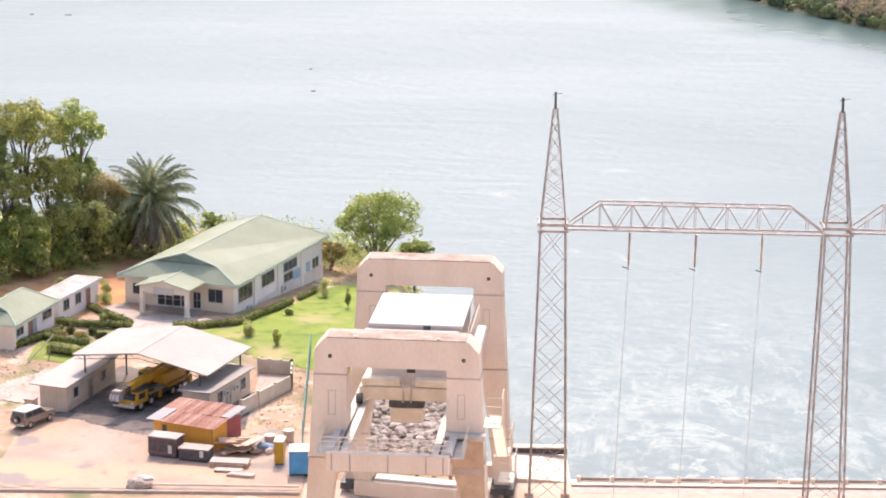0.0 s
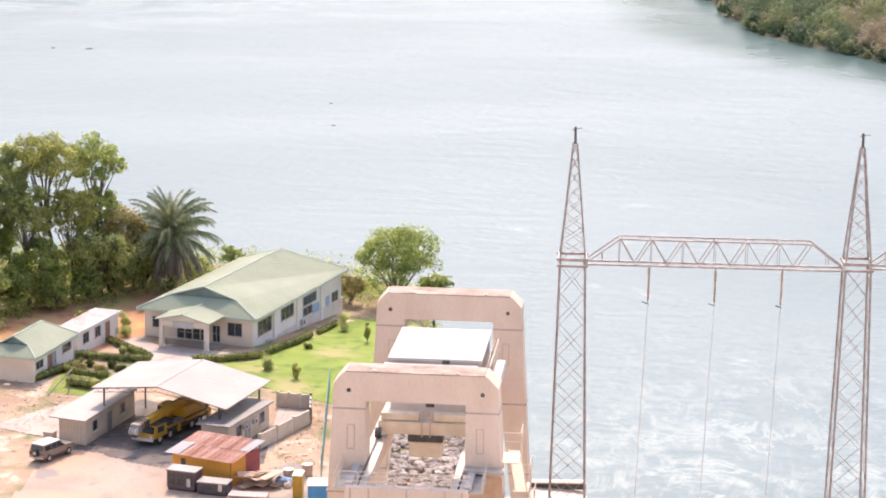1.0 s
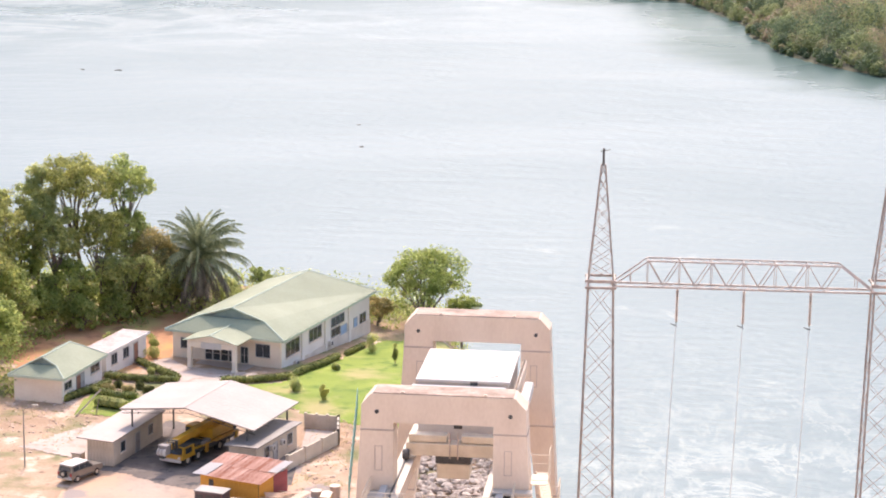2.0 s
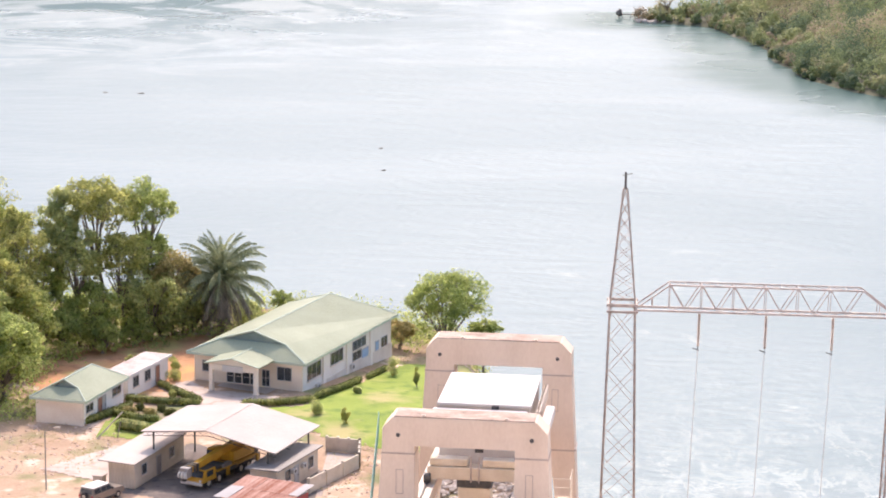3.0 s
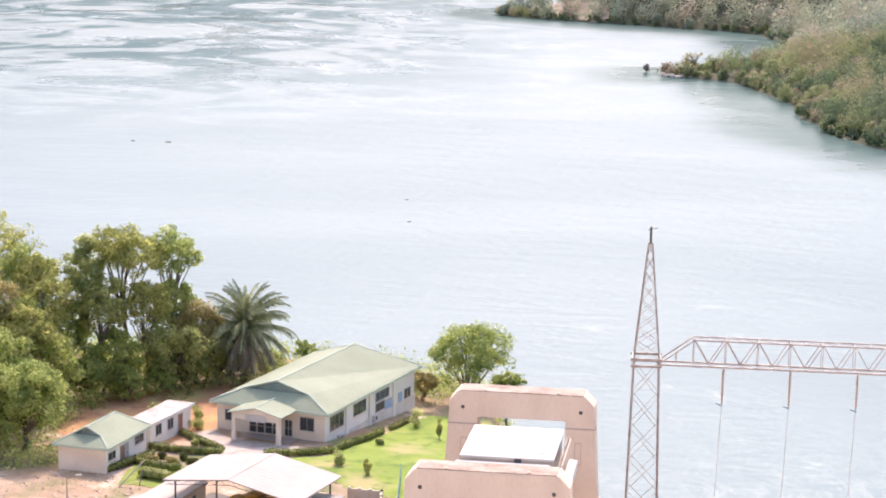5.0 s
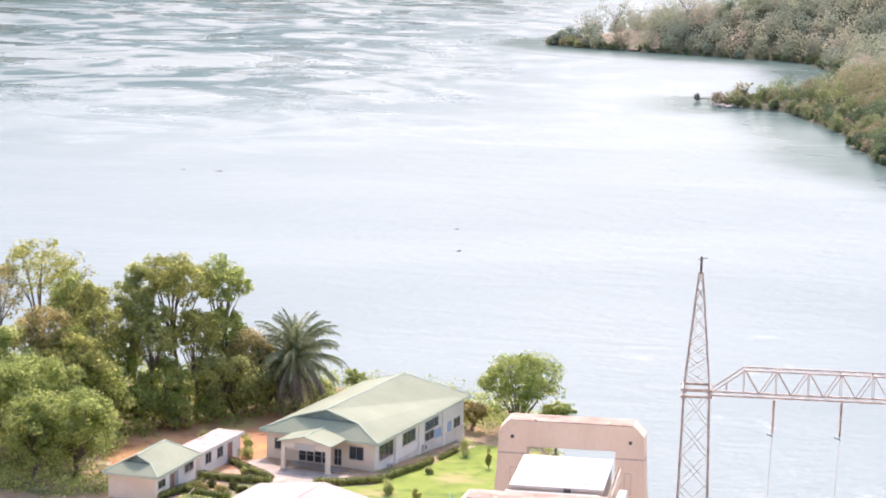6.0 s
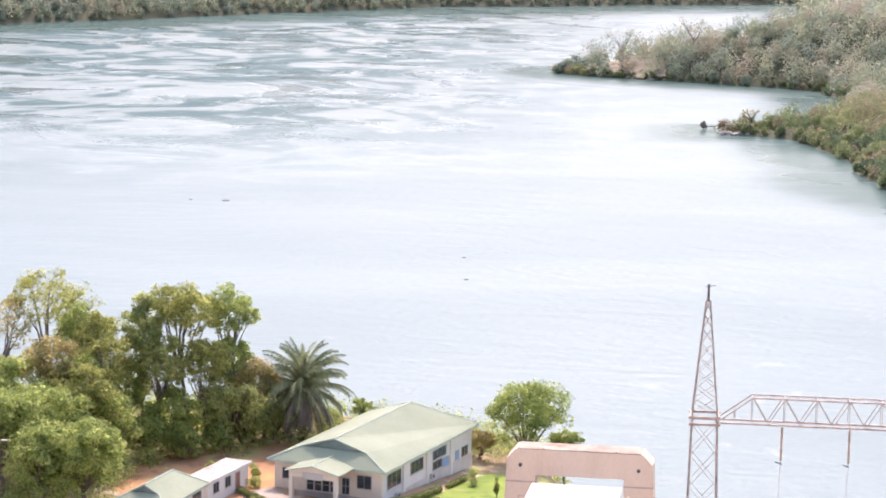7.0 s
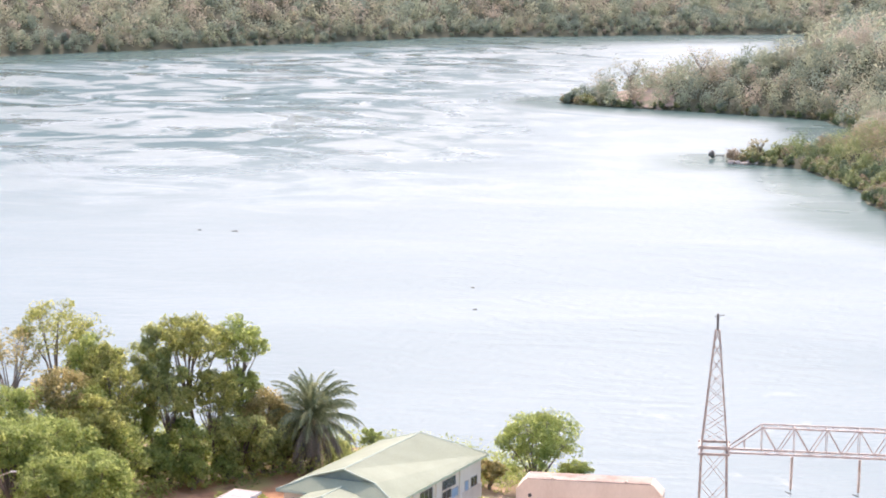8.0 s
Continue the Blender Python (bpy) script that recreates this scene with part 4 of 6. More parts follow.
stair = part("stair", Mesh().prism([(6.9, 4.4, 14.2), (6.9, 4.7, 14.2), (6.9, 14.2, 7.6), (6.9, 13.9, 7.6)], (0.08, 0, 0)).prism([(7.9, 4.4, 14.2), (7.9, 4.7, 14.2), (7.9, 14.2, 7.6), (7.9, 13.9, 7.6)], (0.08, 0, 0)), M_RAIL, crane, "cream steel stair")
tr = Mesh().box(6.98, 7.9, -0.12, 0.12, 0, 0.04).data("tread", M_RAIL)
for k in range(26):
    piece("tread", tr, stair, pose(0, 4.7 + 0.36 * k, 14.0 - 0.25 * k))
part("shelf", Mesh().box(3.9, 7.0, -0.9, -0.05, 13.85, 14.15, 0.04), M_TREAD, crane, "grey service shelf")

# ---- lattice towers and the beam between ----
def lattice(ob, lo, hi, w0, w1, z0, z1, n, bar=0.09, leg=0.15):
    """Four legs and crossed bracing from z0 to z1; half widths w0 and w1."""
    c = ((-1, -1), (1, -1), (1, 1), (-1, 1))
    at = lambda k, z: Vector((lo[0] + c[k][0] * (w0 + (w1 - w0) * (z - z0) / (z1 - z0)), lo[1] + c[k][1] * (w0 + (w1 - w0) * (z - z0) / (z1 - z0)), z))
    for k in range(4):
        part("leg", Mesh().bar(at(k, z0), at(k, z1), leg), M_STEEL, ob)
        for j in range(n):
            a, b = z0 + (z1 - z0) * j / n, z0 + (z1 - z0) * (j + 1) / n
            k2 = (k + 1) % 4
            part("brace", Mesh().bar(at(k, a), at(k2, b), bar), M_STEEL, ob)
            part("brace", Mesh().bar(at(k2, a), at(k, b), bar), M_STEEL, ob)


def tower(x, y, top):
    ob = thing("lattice_tower", pose(x, y, 0, 0, 0, -2.0), "weathered steel lattice tower carrying a cross beam", "tower", "line towers on the quay")
    lattice(ob, (0, 0), 0, 1.62, 1.08, 0.3, 25.0, 9, 0.042, 0.13)
    lattice(ob, (0, 0), 0, 1.08, 0.16, 25.6, 35.6, 8, 0.04, 0.11)
    cap = Mesh().bar((0, 0, 35.5), (0, 0, top), 0.2).bar((-0.3, 0, top - 0.3), (0.6, 0, top - 0.1), 0.06)
    part("finial", cap, M_DARK, ob)
    for z in (25.0, 25.6):
        part("collar", Mesh().box(-1.35, 1.35, -1.25, -1.1, z - 0.1, z + 0.1).box(-1.35, 1.35, 1.1, 1.25, z - 0.1, z + 0.1).box(-1.25, -1.1, -1.1, 1.1, z - 0.1, z + 0.1).box(1.1, 1.25, -1.1, 1.1, z - 0.1, z + 0.1), M_STEEL, ob)
    for a in (-1.62, 1.62):
        for b in (-1.62, 1.62):
            part("footing", Mesh().box(a - 0.4, a + 0.4, b - 0.4, b + 0.4, 0, 0.35, 0.05), M_DECK, ob)
    return ob


def cross_beam(x0, x1, y):
    ob = thing("cross_beam", pose(x0, y, 25.1, 0, 0.7, -0.5), "pale steel lattice beam with hanging insulators", "beam", "beams between the towers")
    L = x1 - x0
    me = Mesh()
    for s in (-0.75, 0.75):
        me.bar((0, s, 0), (L, s, 0), 0.16)
    part("bottom_chord", me, M_PALESTEEL, ob)
    up = Mesh()
    n = 12
    a0, a1, zt = 2.9, L - 2.9, 2.28
    for s in (-0.75, 0.75):
        up.bar((a0, s, zt), (a1, s, zt), 0.13)
        up.bar((0.0, s, 0.1), (a0, s, zt), 0.11).bar((L, s, 0.1), (a1, s, zt), 0.11)
        up.bar((a0 * 0.5, s, 0.2), (a0 * 0.5, s, zt * 0.5), 0.07).bar((L - a0 * 0.5, s, 0.2), (L - a0 * 0.5, s, zt * 0.5), 0.07)
    part("top_chord", up, M_PALESTEEL, ob)
    rod = lambda a, b, w: part("brace", Mesh().bar(a, b, w), M_PALESTEEL, ob)
    for k in range(n):
        ua, ub = a0 + (a1 - a0) * k / n, a0 + (a1 - a0) * (k + 1) / n
        for s in (-1, 1):
            lo, hi = (ua, s * 0.75, 0), (ub, s * 0.75, zt)
            if k % 2 == 0:
                rod((ua, s * 0.75, zt), (ub, s * 0.75, 0), 0.07)
            else:
                rod(lo, hi, 0.07)
            if k % 2 == 0:
                rod((ua, s * 0.75, 0), (ua, s * 0.75, zt), 0.06)
        rod((ua, -0.75, zt), (ua, 0.75, zt), 0.05)
        rod((ua, -0.75, 0.05), (ub, 0.75, 0.05), 0.06)
        rod((ua, 0.75, zt), (ub, -0.75, zt), 0.05)
    for k in range(3):
        u = L / 2 + 0.15 + (k - 1) * 5.75
        ins = Mesh()
        for j in range(17):
            ins.rod((u, 0, -0.35 - 0.17 * j), (u, 0, -0.47 - 0.17 * j), 0.16, 0.09, 8)
        string = part("insulator", ins, M_STEEL, ob, "brown insulator string")
        part("clamp", Mesh().bar((u - 0.5, -0.3, -3.3), (u + 0.1, 0.1, -3.6), 0.08).bar((u, 0, -0.2), (u, 0, -3.6), 0.05), M_DARK, string)
        part("dropper", Mesh().rod((u, 0, -3.5), (u - 0.55, -1.0, -24.4), 0.03, n=5), M_WIRE, string, "thin hanging conductor")
    return ob


tower(9.5, 197.0, 37.0)
tower(34.0, 196.6, 36.8)
tower(58.5, 196.2, 36.8)
cross_beam(10.6, 32.9, 197.0)
cross_beam(35.1, 57.4, 196.6)
cross_beam(59.6, 81.9, 196.2)
tower(83.0, 195.8, 36.8)


# ---- vehicles ----
def wheel(parent, c, r, w, axis_u=True):
    d = Vector((w / 2, 0, 0)) if axis_u else Vector((0, w / 2, 0))
    c = Vector(c)
    t = part("tyre", Mesh().rod(c - d, c + d, r, n=18), M_TYRE, parent)
    part("rim", Mesh().rod(c - d * 1.06, c + d * 1.06, r * 0.55, n=12), M_GREYWALL, t)


M_TYRE = material("tyre_rubber", (0.02, 0.02, 0.02), (0.045, 0.04, 0.04), 0.3, 0.8)
M_SILVER = material("silver_car_paint", (0.20, 0.17, 0.14), (0.28, 0.24, 0.20), 0.9, 0.3, 0.3, 0.02)
M_RED = material("red_lamp_glass", (0.35, 0.03, 0.03), (0.45, 0.05, 0.04), 0.3, 0.3)


def suv(m):
    ob = thing("off_road_car", m, "silver off-road car with a rear spare wheel", "car")
    lower = [(0.0, 0.45), (4.55, 0.45), (4.7, 0.6), (4.65, 1.0), (3.35, 1.12), (0.05, 1.12)]
    part("body", Mesh().prism([(-0.9, v, z) for v, z in lower], (1.8, 0, 0)), M_SILVER, ob)
    part("cabin", Mesh().hexa([(-0.88, 0.06, 1.12), (0.88, 0.06, 1.12), (0.88, 3.3, 1.12), (-0.88, 3.3, 1.12), (-0.76, 0.2, 1.7), (0.76, 0.2, 1.7), (0.76, 2.6, 1.7), (-0.76, 2.6, 1.7)]), M_SILVER, ob)
    # white where the body is silver: sunlight from above put into the paint
    part("roof", Mesh().box(-0.8, 0.8, 0.15, 2.65, 1.7, 1.8, 0.04), M_WHITE, ob, "roof painted white for the sunlight on it")
    part("rear_window", Mesh().hexa([(-0.72, 0.04, 1.18), (0.72, 0.04, 1.18), (0.72, 0.1, 1.18), (-0.72, 0.1, 1.18), (-0.66, 0.14, 1.62), (0.66, 0.14, 1.62), (0.66, 0.2, 1.62), (-0.66, 0.2, 1.62)]), M_GLASS, ob)
    for s in (-1, 1):
        for a, b in ((0.35, 1.2), (1.3, 2.05), (2.12, 2.75)):
            pts = [(s * 0.885, a, 1.18), (s * 0.885, b + (0.15 if b > 2.5 else 0), 1.18), (s * 0.79, b - (0.2 if b > 2.5 else 0), 1.62), (s * 0.79, a, 1.62)]
            part("side_window", Mesh().prism(pts if s > 0 else pts[::-1], (s * 0.015, 0, 0)), M_GLASS, ob)
        part("tail_lamp", Mesh().box(s * 0.78 - 0.08, s * 0.78 + 0.08, -0.03, 0.05, 0.75, 1.05), M_RED, ob)
        part("mirror", Mesh().box(s * 1.0 - 0.09, s * 1.0 + 0.09, 2.75, 2.9, 1.15, 1.35, 0.03), M_DARK, ob)
        part("sill", Mesh().box(s * 0.92 - 0.05, s * 0.92 + 0.05, 1.2, 3.4, 0.38, 0.5), M_DARK, ob)
        for v in (0.85, 3.75):
            wheel(ob, (s * 0.8, v, 0.37), 0.37, 0.26)
    part("windscreen", Mesh().hexa([(-0.75, 2.75, 1.3), (0.75, 2.75, 1.3), (0.78, 3.28, 1.16), (-0.78, 3.28, 1.16), (-0.7, 2.62, 1.66), (0.7, 2.62, 1.66), (0.78, 3.3, 1.18), (-0.78, 3.3, 1.18)]), M_GLASS, ob)
    part("rear_bumper", Mesh().box(-0.9, 0.9, -0.14, 0.0, 0.42, 0.62, 0.04), M_WHITE, ob)
    wheel(ob, (-0.05, -0.14, 0.95), 0.36, 0.22, False)
    part("number_plate", Mesh().box(0.45, 0.8, -0.02, 0.0, 0.66, 0.76), M_WHITE, ob)
    return ob


suv(pose(-41.1, 216.2, 0.05, 0, 0, -30))


def mobile_crane(m):
    ob = thing("mobile_crane", m, "yellow truck-mounted mobile crane parked under the canopy", "truck crane")
    part("chassis", Mesh().box(-1.25, 1.25, 0.2, 10.6, 0.75, 1.25, 0.05), M_DARK, ob)
    part("deck", Mesh().box(-1.3, 1.3, 2.6, 10.5, 1.25, 1.4, 0.03), M_YELLOW, ob)
    cab = part("cab", Mesh().hexa([(-1.3, -0.1, 0.75), (1.3, -0.1, 0.75), (1.3, 2.3, 0.75), (-1.3, 2.3, 0.75), (-1.25, 0.35, 1.95), (1.25, 0.35, 1.95), (1.25, 2.2, 1.95), (-1.25, 2.2, 1.95)]), M_YELLOW, ob, "low yellow driving cab")
    part("windscreen", Mesh().hexa([(-1.15, 0.0, 1.25), (1.15, 0.0, 1.25), (1.15, 0.08, 1.25), (-1.15, 0.08, 1.25), (-1.1, 0.28, 1.88), (1.1, 0.28, 1.88), (1.1, 0.36, 1.88), (-1.1, 0.36, 1.88)]), M_GLASS, cab)
    for s in (-1, 1):
        part("side_window", Mesh().box(s * 1.27 - 0.04, s * 1.27 + 0.04, 0.6, 1.7, 1.25, 1.8), M_GLASS, cab)
        part("headlamp", Mesh().rod((s * 0.95, -0.16, 0.95), (s * 0.95, -0.05, 0.95), 0.13, n=10), M_WHITE, cab)
        for v in (1.0, 2.9, 6.9, 8.3):
            wheel(ob, (s * 1.05, v, 0.55), 0.55, 0.42)
        part("mudguard", Mesh().box(s * 1.1 - 0.25, s * 1.1 + 0.25, 6.0, 9.3, 1.12, 1.22, 0.03), M_YELLOW, ob)
        part("outrigger", Mesh().box(s * 1.25 - 0.12, s * 1.25 + 0.12, 4.2, 4.7, 0.5, 1.3, 0.03), M_YELLOW, ob)
        part("outrigger", Mesh().box(s * 1.25 - 0.12, s * 1.25 + 0.12, 9.8, 10.3, 0.5, 1.3, 0.03), M_YELLOW, ob)
    part("cab_roof", Mesh().box(-1.2, 1.2, 0.5, 2.15, 1.95, 2.02, 0.02), M_DARK, cab)
    part("engine_cover", Mesh().box(-1.15, 1.1, 2.7, 4.1, 1.4, 1.85, 0.06), M_DARK, ob)
    part("hook_block", Mesh().box(-0.9, -0.3, -0.9, -0.5, 0.9, 1.7, 0.06), M_DARK, ob)
    part("tool_box", Mesh().box(0.75, 1.3, 3.6, 5.2, 1.4, 1.75, 0.04), M_GREYROOF, ob)
    part("bumper", Mesh().box(-1.25, 1.25, -0.35, -0.1, 0.5, 0.8, 0.05), M_WHITE, ob)
    sup = part("superstructure", Mesh().box(-1.15, 1.2, 5.6, 9.6, 1.5, 2.6, 0.08), M_YELLOW, ob)
    part("operator_cab", Mesh().box(-1.3, -0.35, 4.4, 6.2, 1.5, 2.95, 0.08), M_YELLOW, sup)
    part("cab_window", Mesh().box(-1.2, -0.45, 4.36, 4.4, 2.0, 2.8), M_GLASS, sup)
    part("winch", Mesh().rod((-0.6, 9.0, 2.8), (0.8, 9.0, 2.8), 0.35, n=14), M_DARK, sup)
    part("counterweight", Mesh().box(-1.2, 1.2, 9.6, 10.4, 1.5, 2.5, 0.08), M_DARK, sup)
    part("turntable", Mesh().rod((0, 6.6, 1.4), (0, 6.6, 1.5), 1.0, n=20), M_DARK, ob)
    boom = part("boom", Mesh().hexa([(-0.05, -1.3, 2.0), (0.6, -1.3, 2.0), (0.6, 8.6, 2.75), (-0.05, 8.6, 2.75), (-0.05, -1.3, 2.6), (0.6, -1.3, 2.6), (0.6, 8.6, 3.45), (-0.05, 8.6, 3.45)]), M_YELLOW, ob, "yellow telescopic boom laid forward")
    for k, w in enumerate((0.44, 0.50, 0.56)):
        v = -1.25 + 0.5 * k
        part("boom_collar", Mesh().box(0.275 - w, 0.275 + w, v, v + 0.16, 1.88 + 0.03 * k, 2.72 + 0.05 * k), M_DARK, boom)
    part("boom_head", Mesh().box(-0.25, 0.8, -2.0, -1.3, 1.7, 2.7, 0.08), M_GREYROOF, boom, "grey boom head")
    for u in (-0.1, 0.25, 0.6):
        part("sheave", Mesh().rod((u - 0.07, -2.05, 2.0), (u + 0.07, -2.05, 2.0), 0.36, n=14), M_WHITE, boom)
    return ob


mobile_crane(pose(-31.5, 222.2, 0.08, 0, 0, -26))

# ---- compound wall, fence, containers ----
wall = thing("compound_wall", pose(-19.9, 221.6, 0, 0, 0, 0), "stained grey concrete compound wall", "wall", kind="structure")
for a, b in (((0, 0), (4.4, 9.2)), ((4.4, 9.2), (4.1, 14.4)), ((4.1, 14.4), (0.6, 15.2))):
    d = Vector((b[0] - a[0], b[1] - a[1], 0))
    nrm = Vector((-d.y, d.x, 0)).normalized() * 0.1
    A, B = Vector((*a, 0)), Vector((*b, 0))
    part("wall_run", Mesh().hexa([A - nrm, B - nrm, B + nrm, A + nrm] + [p + Vector((0, 0, 1.5)) for p in (A - nrm, B - nrm, B + nrm, A + nrm)]), M_GREYWALL, wall)
    for k in range(4):
        p = A.lerp(B, k / 3)
        part("pier", Mesh().box(p.x - 0.16, p.x + 0.16, p.y - 0.16, p.y + 0.16, 0, 1.65, 0.02), M_GREYWALL, wall)
patch("compound_floor", [(-19.6, 223), (-15.8, 231), (-16, 235.5), (-19.2, 236.3)], 0.07, M_PATH, "pale concrete floor inside the compound wall", "pavement", 0.4, 0.1)

M_GREENPOST = material("green_fence_paint", (0.12, 0.30, 0.24), (0.22, 0.42, 0.34), 0.5, 0.6)
M_MESHWIRE = material("fence_wire", (0.22, 0.36, 0.32), (0.32, 0.46, 0.42), 0.6, 0.6)
fence = thing("fence", pose(-13.2, 213.0, 0), "green wire-mesh fence between yard and quay", "fence", kind="structure")
fp = Mesh().rod((0, 0, 0), (0, 0, 2.3), 0.06, n=8).data("fence_post", M_GREENPOST)
for k in range(13):
    piece("fence_post", fp, fence, pose(-0.033 * 2.6 * k - 0.05, 2.6 * k, 0))
wires = Mesh()
for k in range(100):
    y = 0.31 * k
    x = -0.033 * y - 0.05
    wires.rod((x, y, 0.05), (x, y + 0.3, 2.25), 0.012, n=3).rod((x, y + 0.3, 0.05), (x, y, 2.25), 0.012, n=3)
for z in (0.1, 1.1, 2.25):
    wires.rod((-0.05, 0, z), (-0.05 - 0.033 * 31, 31, z), 0.02, n=4)
part("mesh_wire", wires, M_MESHWIRE, fence)


def locker(m, w, d, h, mat, label):
    ob = thing("storage_box", m, label, "storage box", "storage boxes by the crane")
    part("body", Mesh().box(0, w, 0, d, 0.1, h, 0.04), mat, ob)
    part("top", Mesh().box(-0.06, w + 0.06, -0.06, d + 0.06, h, h + 0.08, 0.02), M_BUFF, ob)
    part("skid", Mesh().box(0.1, w - 0.1, 0.1, d - 0.1, 0, 0.1), M_DARK, ob)
    for k in range(2):
        part("panel", Mesh().box(0.08 + k * w / 2, (k + 1) * w / 2 - 0.06, -0.02, 0.0, 0.25, h - 0.15), mat, ob)
    return ob


locker(pose(-13.9, 203.4, 0.03, 0, 0, 2), 2.3, 2.2, 2.25, material("bright_blue_paint", (0.04, 0.24, 0.48), (0.08, 0.33, 0.60), 0.9, 0.5), "bright blue steel storage box")
locker(pose(-15.5, 206.4, 0.03, 0, 0, -4), 0.85, 1.6, 2.2, M_YELLOW, "narrow yellow steel storage box")


def drum(x, y, label):
    ob = thing("concrete_ring", pose(x, y, 0.03), label, "concrete ring", "concrete rings")
    part("ring", Mesh().rod((0, 0, 0), (0, 0, 1.1), 0.5, n=18), M_DECK, ob)
    part("rim", Mesh().rod((0, 0, 1.1), (0, 0, 1.16), 0.54, n=18), M_CONCRETE, ob)


for x, y in ((-16.3, 211.8), (-15.2, 211.2), (-14.6, 213.4)):
    drum(x, y, "pale concrete ring standing on the dirt")

M_PLANK = material("weathered_planks", (0.36, 0.22, 0.14), (0.60, 0.44, 0.32), 0.8, 0.8, 0, 0.3, 0.1, (1, 1, 1), 0.4)
rnd = random.Random(11)
pile = thing("scrap_pile", pose(-18.6, 211.0, 0.03), "heap of rusty sheets and old planks", "scrap")
sh = Mesh().box(-1.2, 1.2, -0.5, 0.5, 0, 0.05).data("scrap_sheet", M_PLANK)
for k in range(16):
    piece("scrap_sheet", sh, pile, pose(rnd.uniform(-1.6, 2.2), rnd.uniform(-1.6, 1.6), 0.15 + 0.07 * k, rnd.uniform(-16, 16), rnd.uniform(-14, 14), rnd.uniform(0, 180)))
ln = Mesh().lump((0, 0, 0), (0.45, 0.35, 0.3), 3, 1).data("scrap_lump", M_STONE)
for k in range(14):
    piece("scrap_lump", ln, pile, pose(rnd.uniform(-1, 3.4), rnd.uniform(-2.4, 0.8), 0.25, rnd.uniform(0, 90), 0, rnd.uniform(0, 180)))
part("blue_tarpaulin", Mesh().lump((2.0, -0.3, 0.35), (0.9, 0.6, 0.4), 5, 2), material("faded_blue_sheet", (0.16, 0.26, 0.40), (0.30, 0.40, 0.52), 0.5, 0.7), pile, "faded blue plastic sheet")
for x, y, w, d, n in ((-19.5, 206.2, 3.6, 1.5, 5), (-19.6, 204.4, 2.6, 0.9, 2), (-18.3, 203.2, 2.4, 0.8, 2)):
    st = thing("plank_stack", pose(x, y, 0.05, 0, 0, rnd.uniform(-14, -6)), "low stack of pale weathered boards", "board stack", "board stacks on the apron")
    for k in range(n):
        bd = Mesh().box(-w / 2, w / 2, -d / 2, d / 2, 0.1 * k, 0.1 * k + 0.08, 0.01)
        o = part("board", bd, M_PLANK if k < n - 1 else M_CANOPY, st)
        o.location = (rnd.uniform(-0.12, 0.12), rnd.uniform(-0.1, 0.1), 0)
rock = thing("boulder", pose(-27.2, 199.6, 0.0), "grey boulder beside the kerb", "rock")
part("stone", Mesh().lump((0, 0, 0.35), (1.0, 0.7, 0.6), 8, 3), M_SEAM, rock)
part("sack", Mesh().lump((0.5, 0.5, 0.75), (0.8, 0.5, 0.3), 2, 2), M_WHITE, rock, "pale cloth draped over the stone")
hose = single("pipe_run", Mesh().rod((-26.3, 199.5, 0.4), (-12.7, 199.3, 0.4), 0.11, n=8), M_CONCRETE, pose(0, 0, 0), "pale pipe lying along the kerb", "pipe")
lampx = thing("street_lamp", pose(-46.0, 221.2, 0), "thin grey street lamp at the yard edge", "street lamp")
part("pole", Mesh().rod((0, 0, 0), (0, 0, 6.0), 0.08, 0.05, 8), M_GREYROOF, lampx)
part("arm", Mesh().rod((0, 0, 6.0), (1.0, 0, 6.4), 0.04), M_GREYROOF, lampx)
part("lamp_head", Mesh().box(0.9, 1.5, -0.12, 0.12, 6.35, 6.5, 0.03), M_GREYWALL, lampx)
lx = thing("street_lamp", pose(-67.5, 249.0, -0.1), "tall grey street lamp among the trees", "street lamp")
part("pole", Mesh().rod((0, 0, 0), (0, 0, 7.8), 0.09, 0.06, 8), M_GREYROOF, lx)
part("arm", Mesh().rod((0, 0, 7.8), (2.0, 0, 8.6), 0.05), M_GREYWALL, lx)
part("lamp_head", Mesh().box(1.9, 2.6, -0.14, 0.14, 8.55, 8.72, 0.03), M_WHITE, lx)
tool = thing("timber_post", pose(-42.6, 240.5, 0.0), "leaning grey timber post on the dirt bank", "post")
part("pole", Mesh().rod((-1.6, -1.0, 0), (0.9, 0.6, 2.6), 0.09, n=6), M_GREYWALL, tool)
part("stake", Mesh().rod((0.5, -0.4, 0), (0.8, 0.0, 1.7), 0.06, n=6), M_BARK, tool)

# deck fittings between the crane's legs
for x, y in ((-2.2, 203.5), (-0.6, 204.2), (0.9, 203.2)):
    b = thing("bollard", pose(x, y, 0.0), "rusty brown mooring bollard on the quay", "bollard", "bollards on the quay")
    part("stem", Mesh().rod((0, 0, 0), (0, 0, 1.1), 0.2, 0.16, 12), M_STEEL, b)
    part("head", Mesh().rod((0, 0, 1.1), (0, 0, 1.3), 0.28, 0.24, 12), M_STEEL, b)
wgt = thing("draft_gate", pose(-5.2, 198.5, 0.0, 0, 0, -14), "white-topped concrete gate lying on the quay", "gate")
part("slab", Mesh().box(-2.4, 7.0, -1.0, 1.0, 0, 1.5, 0.1), M_CONCRETE, wgt)
part("cover", Mesh().box(-0.6, 6.9, -0.7, 0.7, 1.5, 1.75, 0.08), M_WHITE, wgt)
part("frame", Mesh().box(-2.4, -0.8, -1.0, 1.0, 1.5, 3.0, 0.08), M_BUFF, wgt)


# ---- plants ----
rng = np.random.default_rng(7)


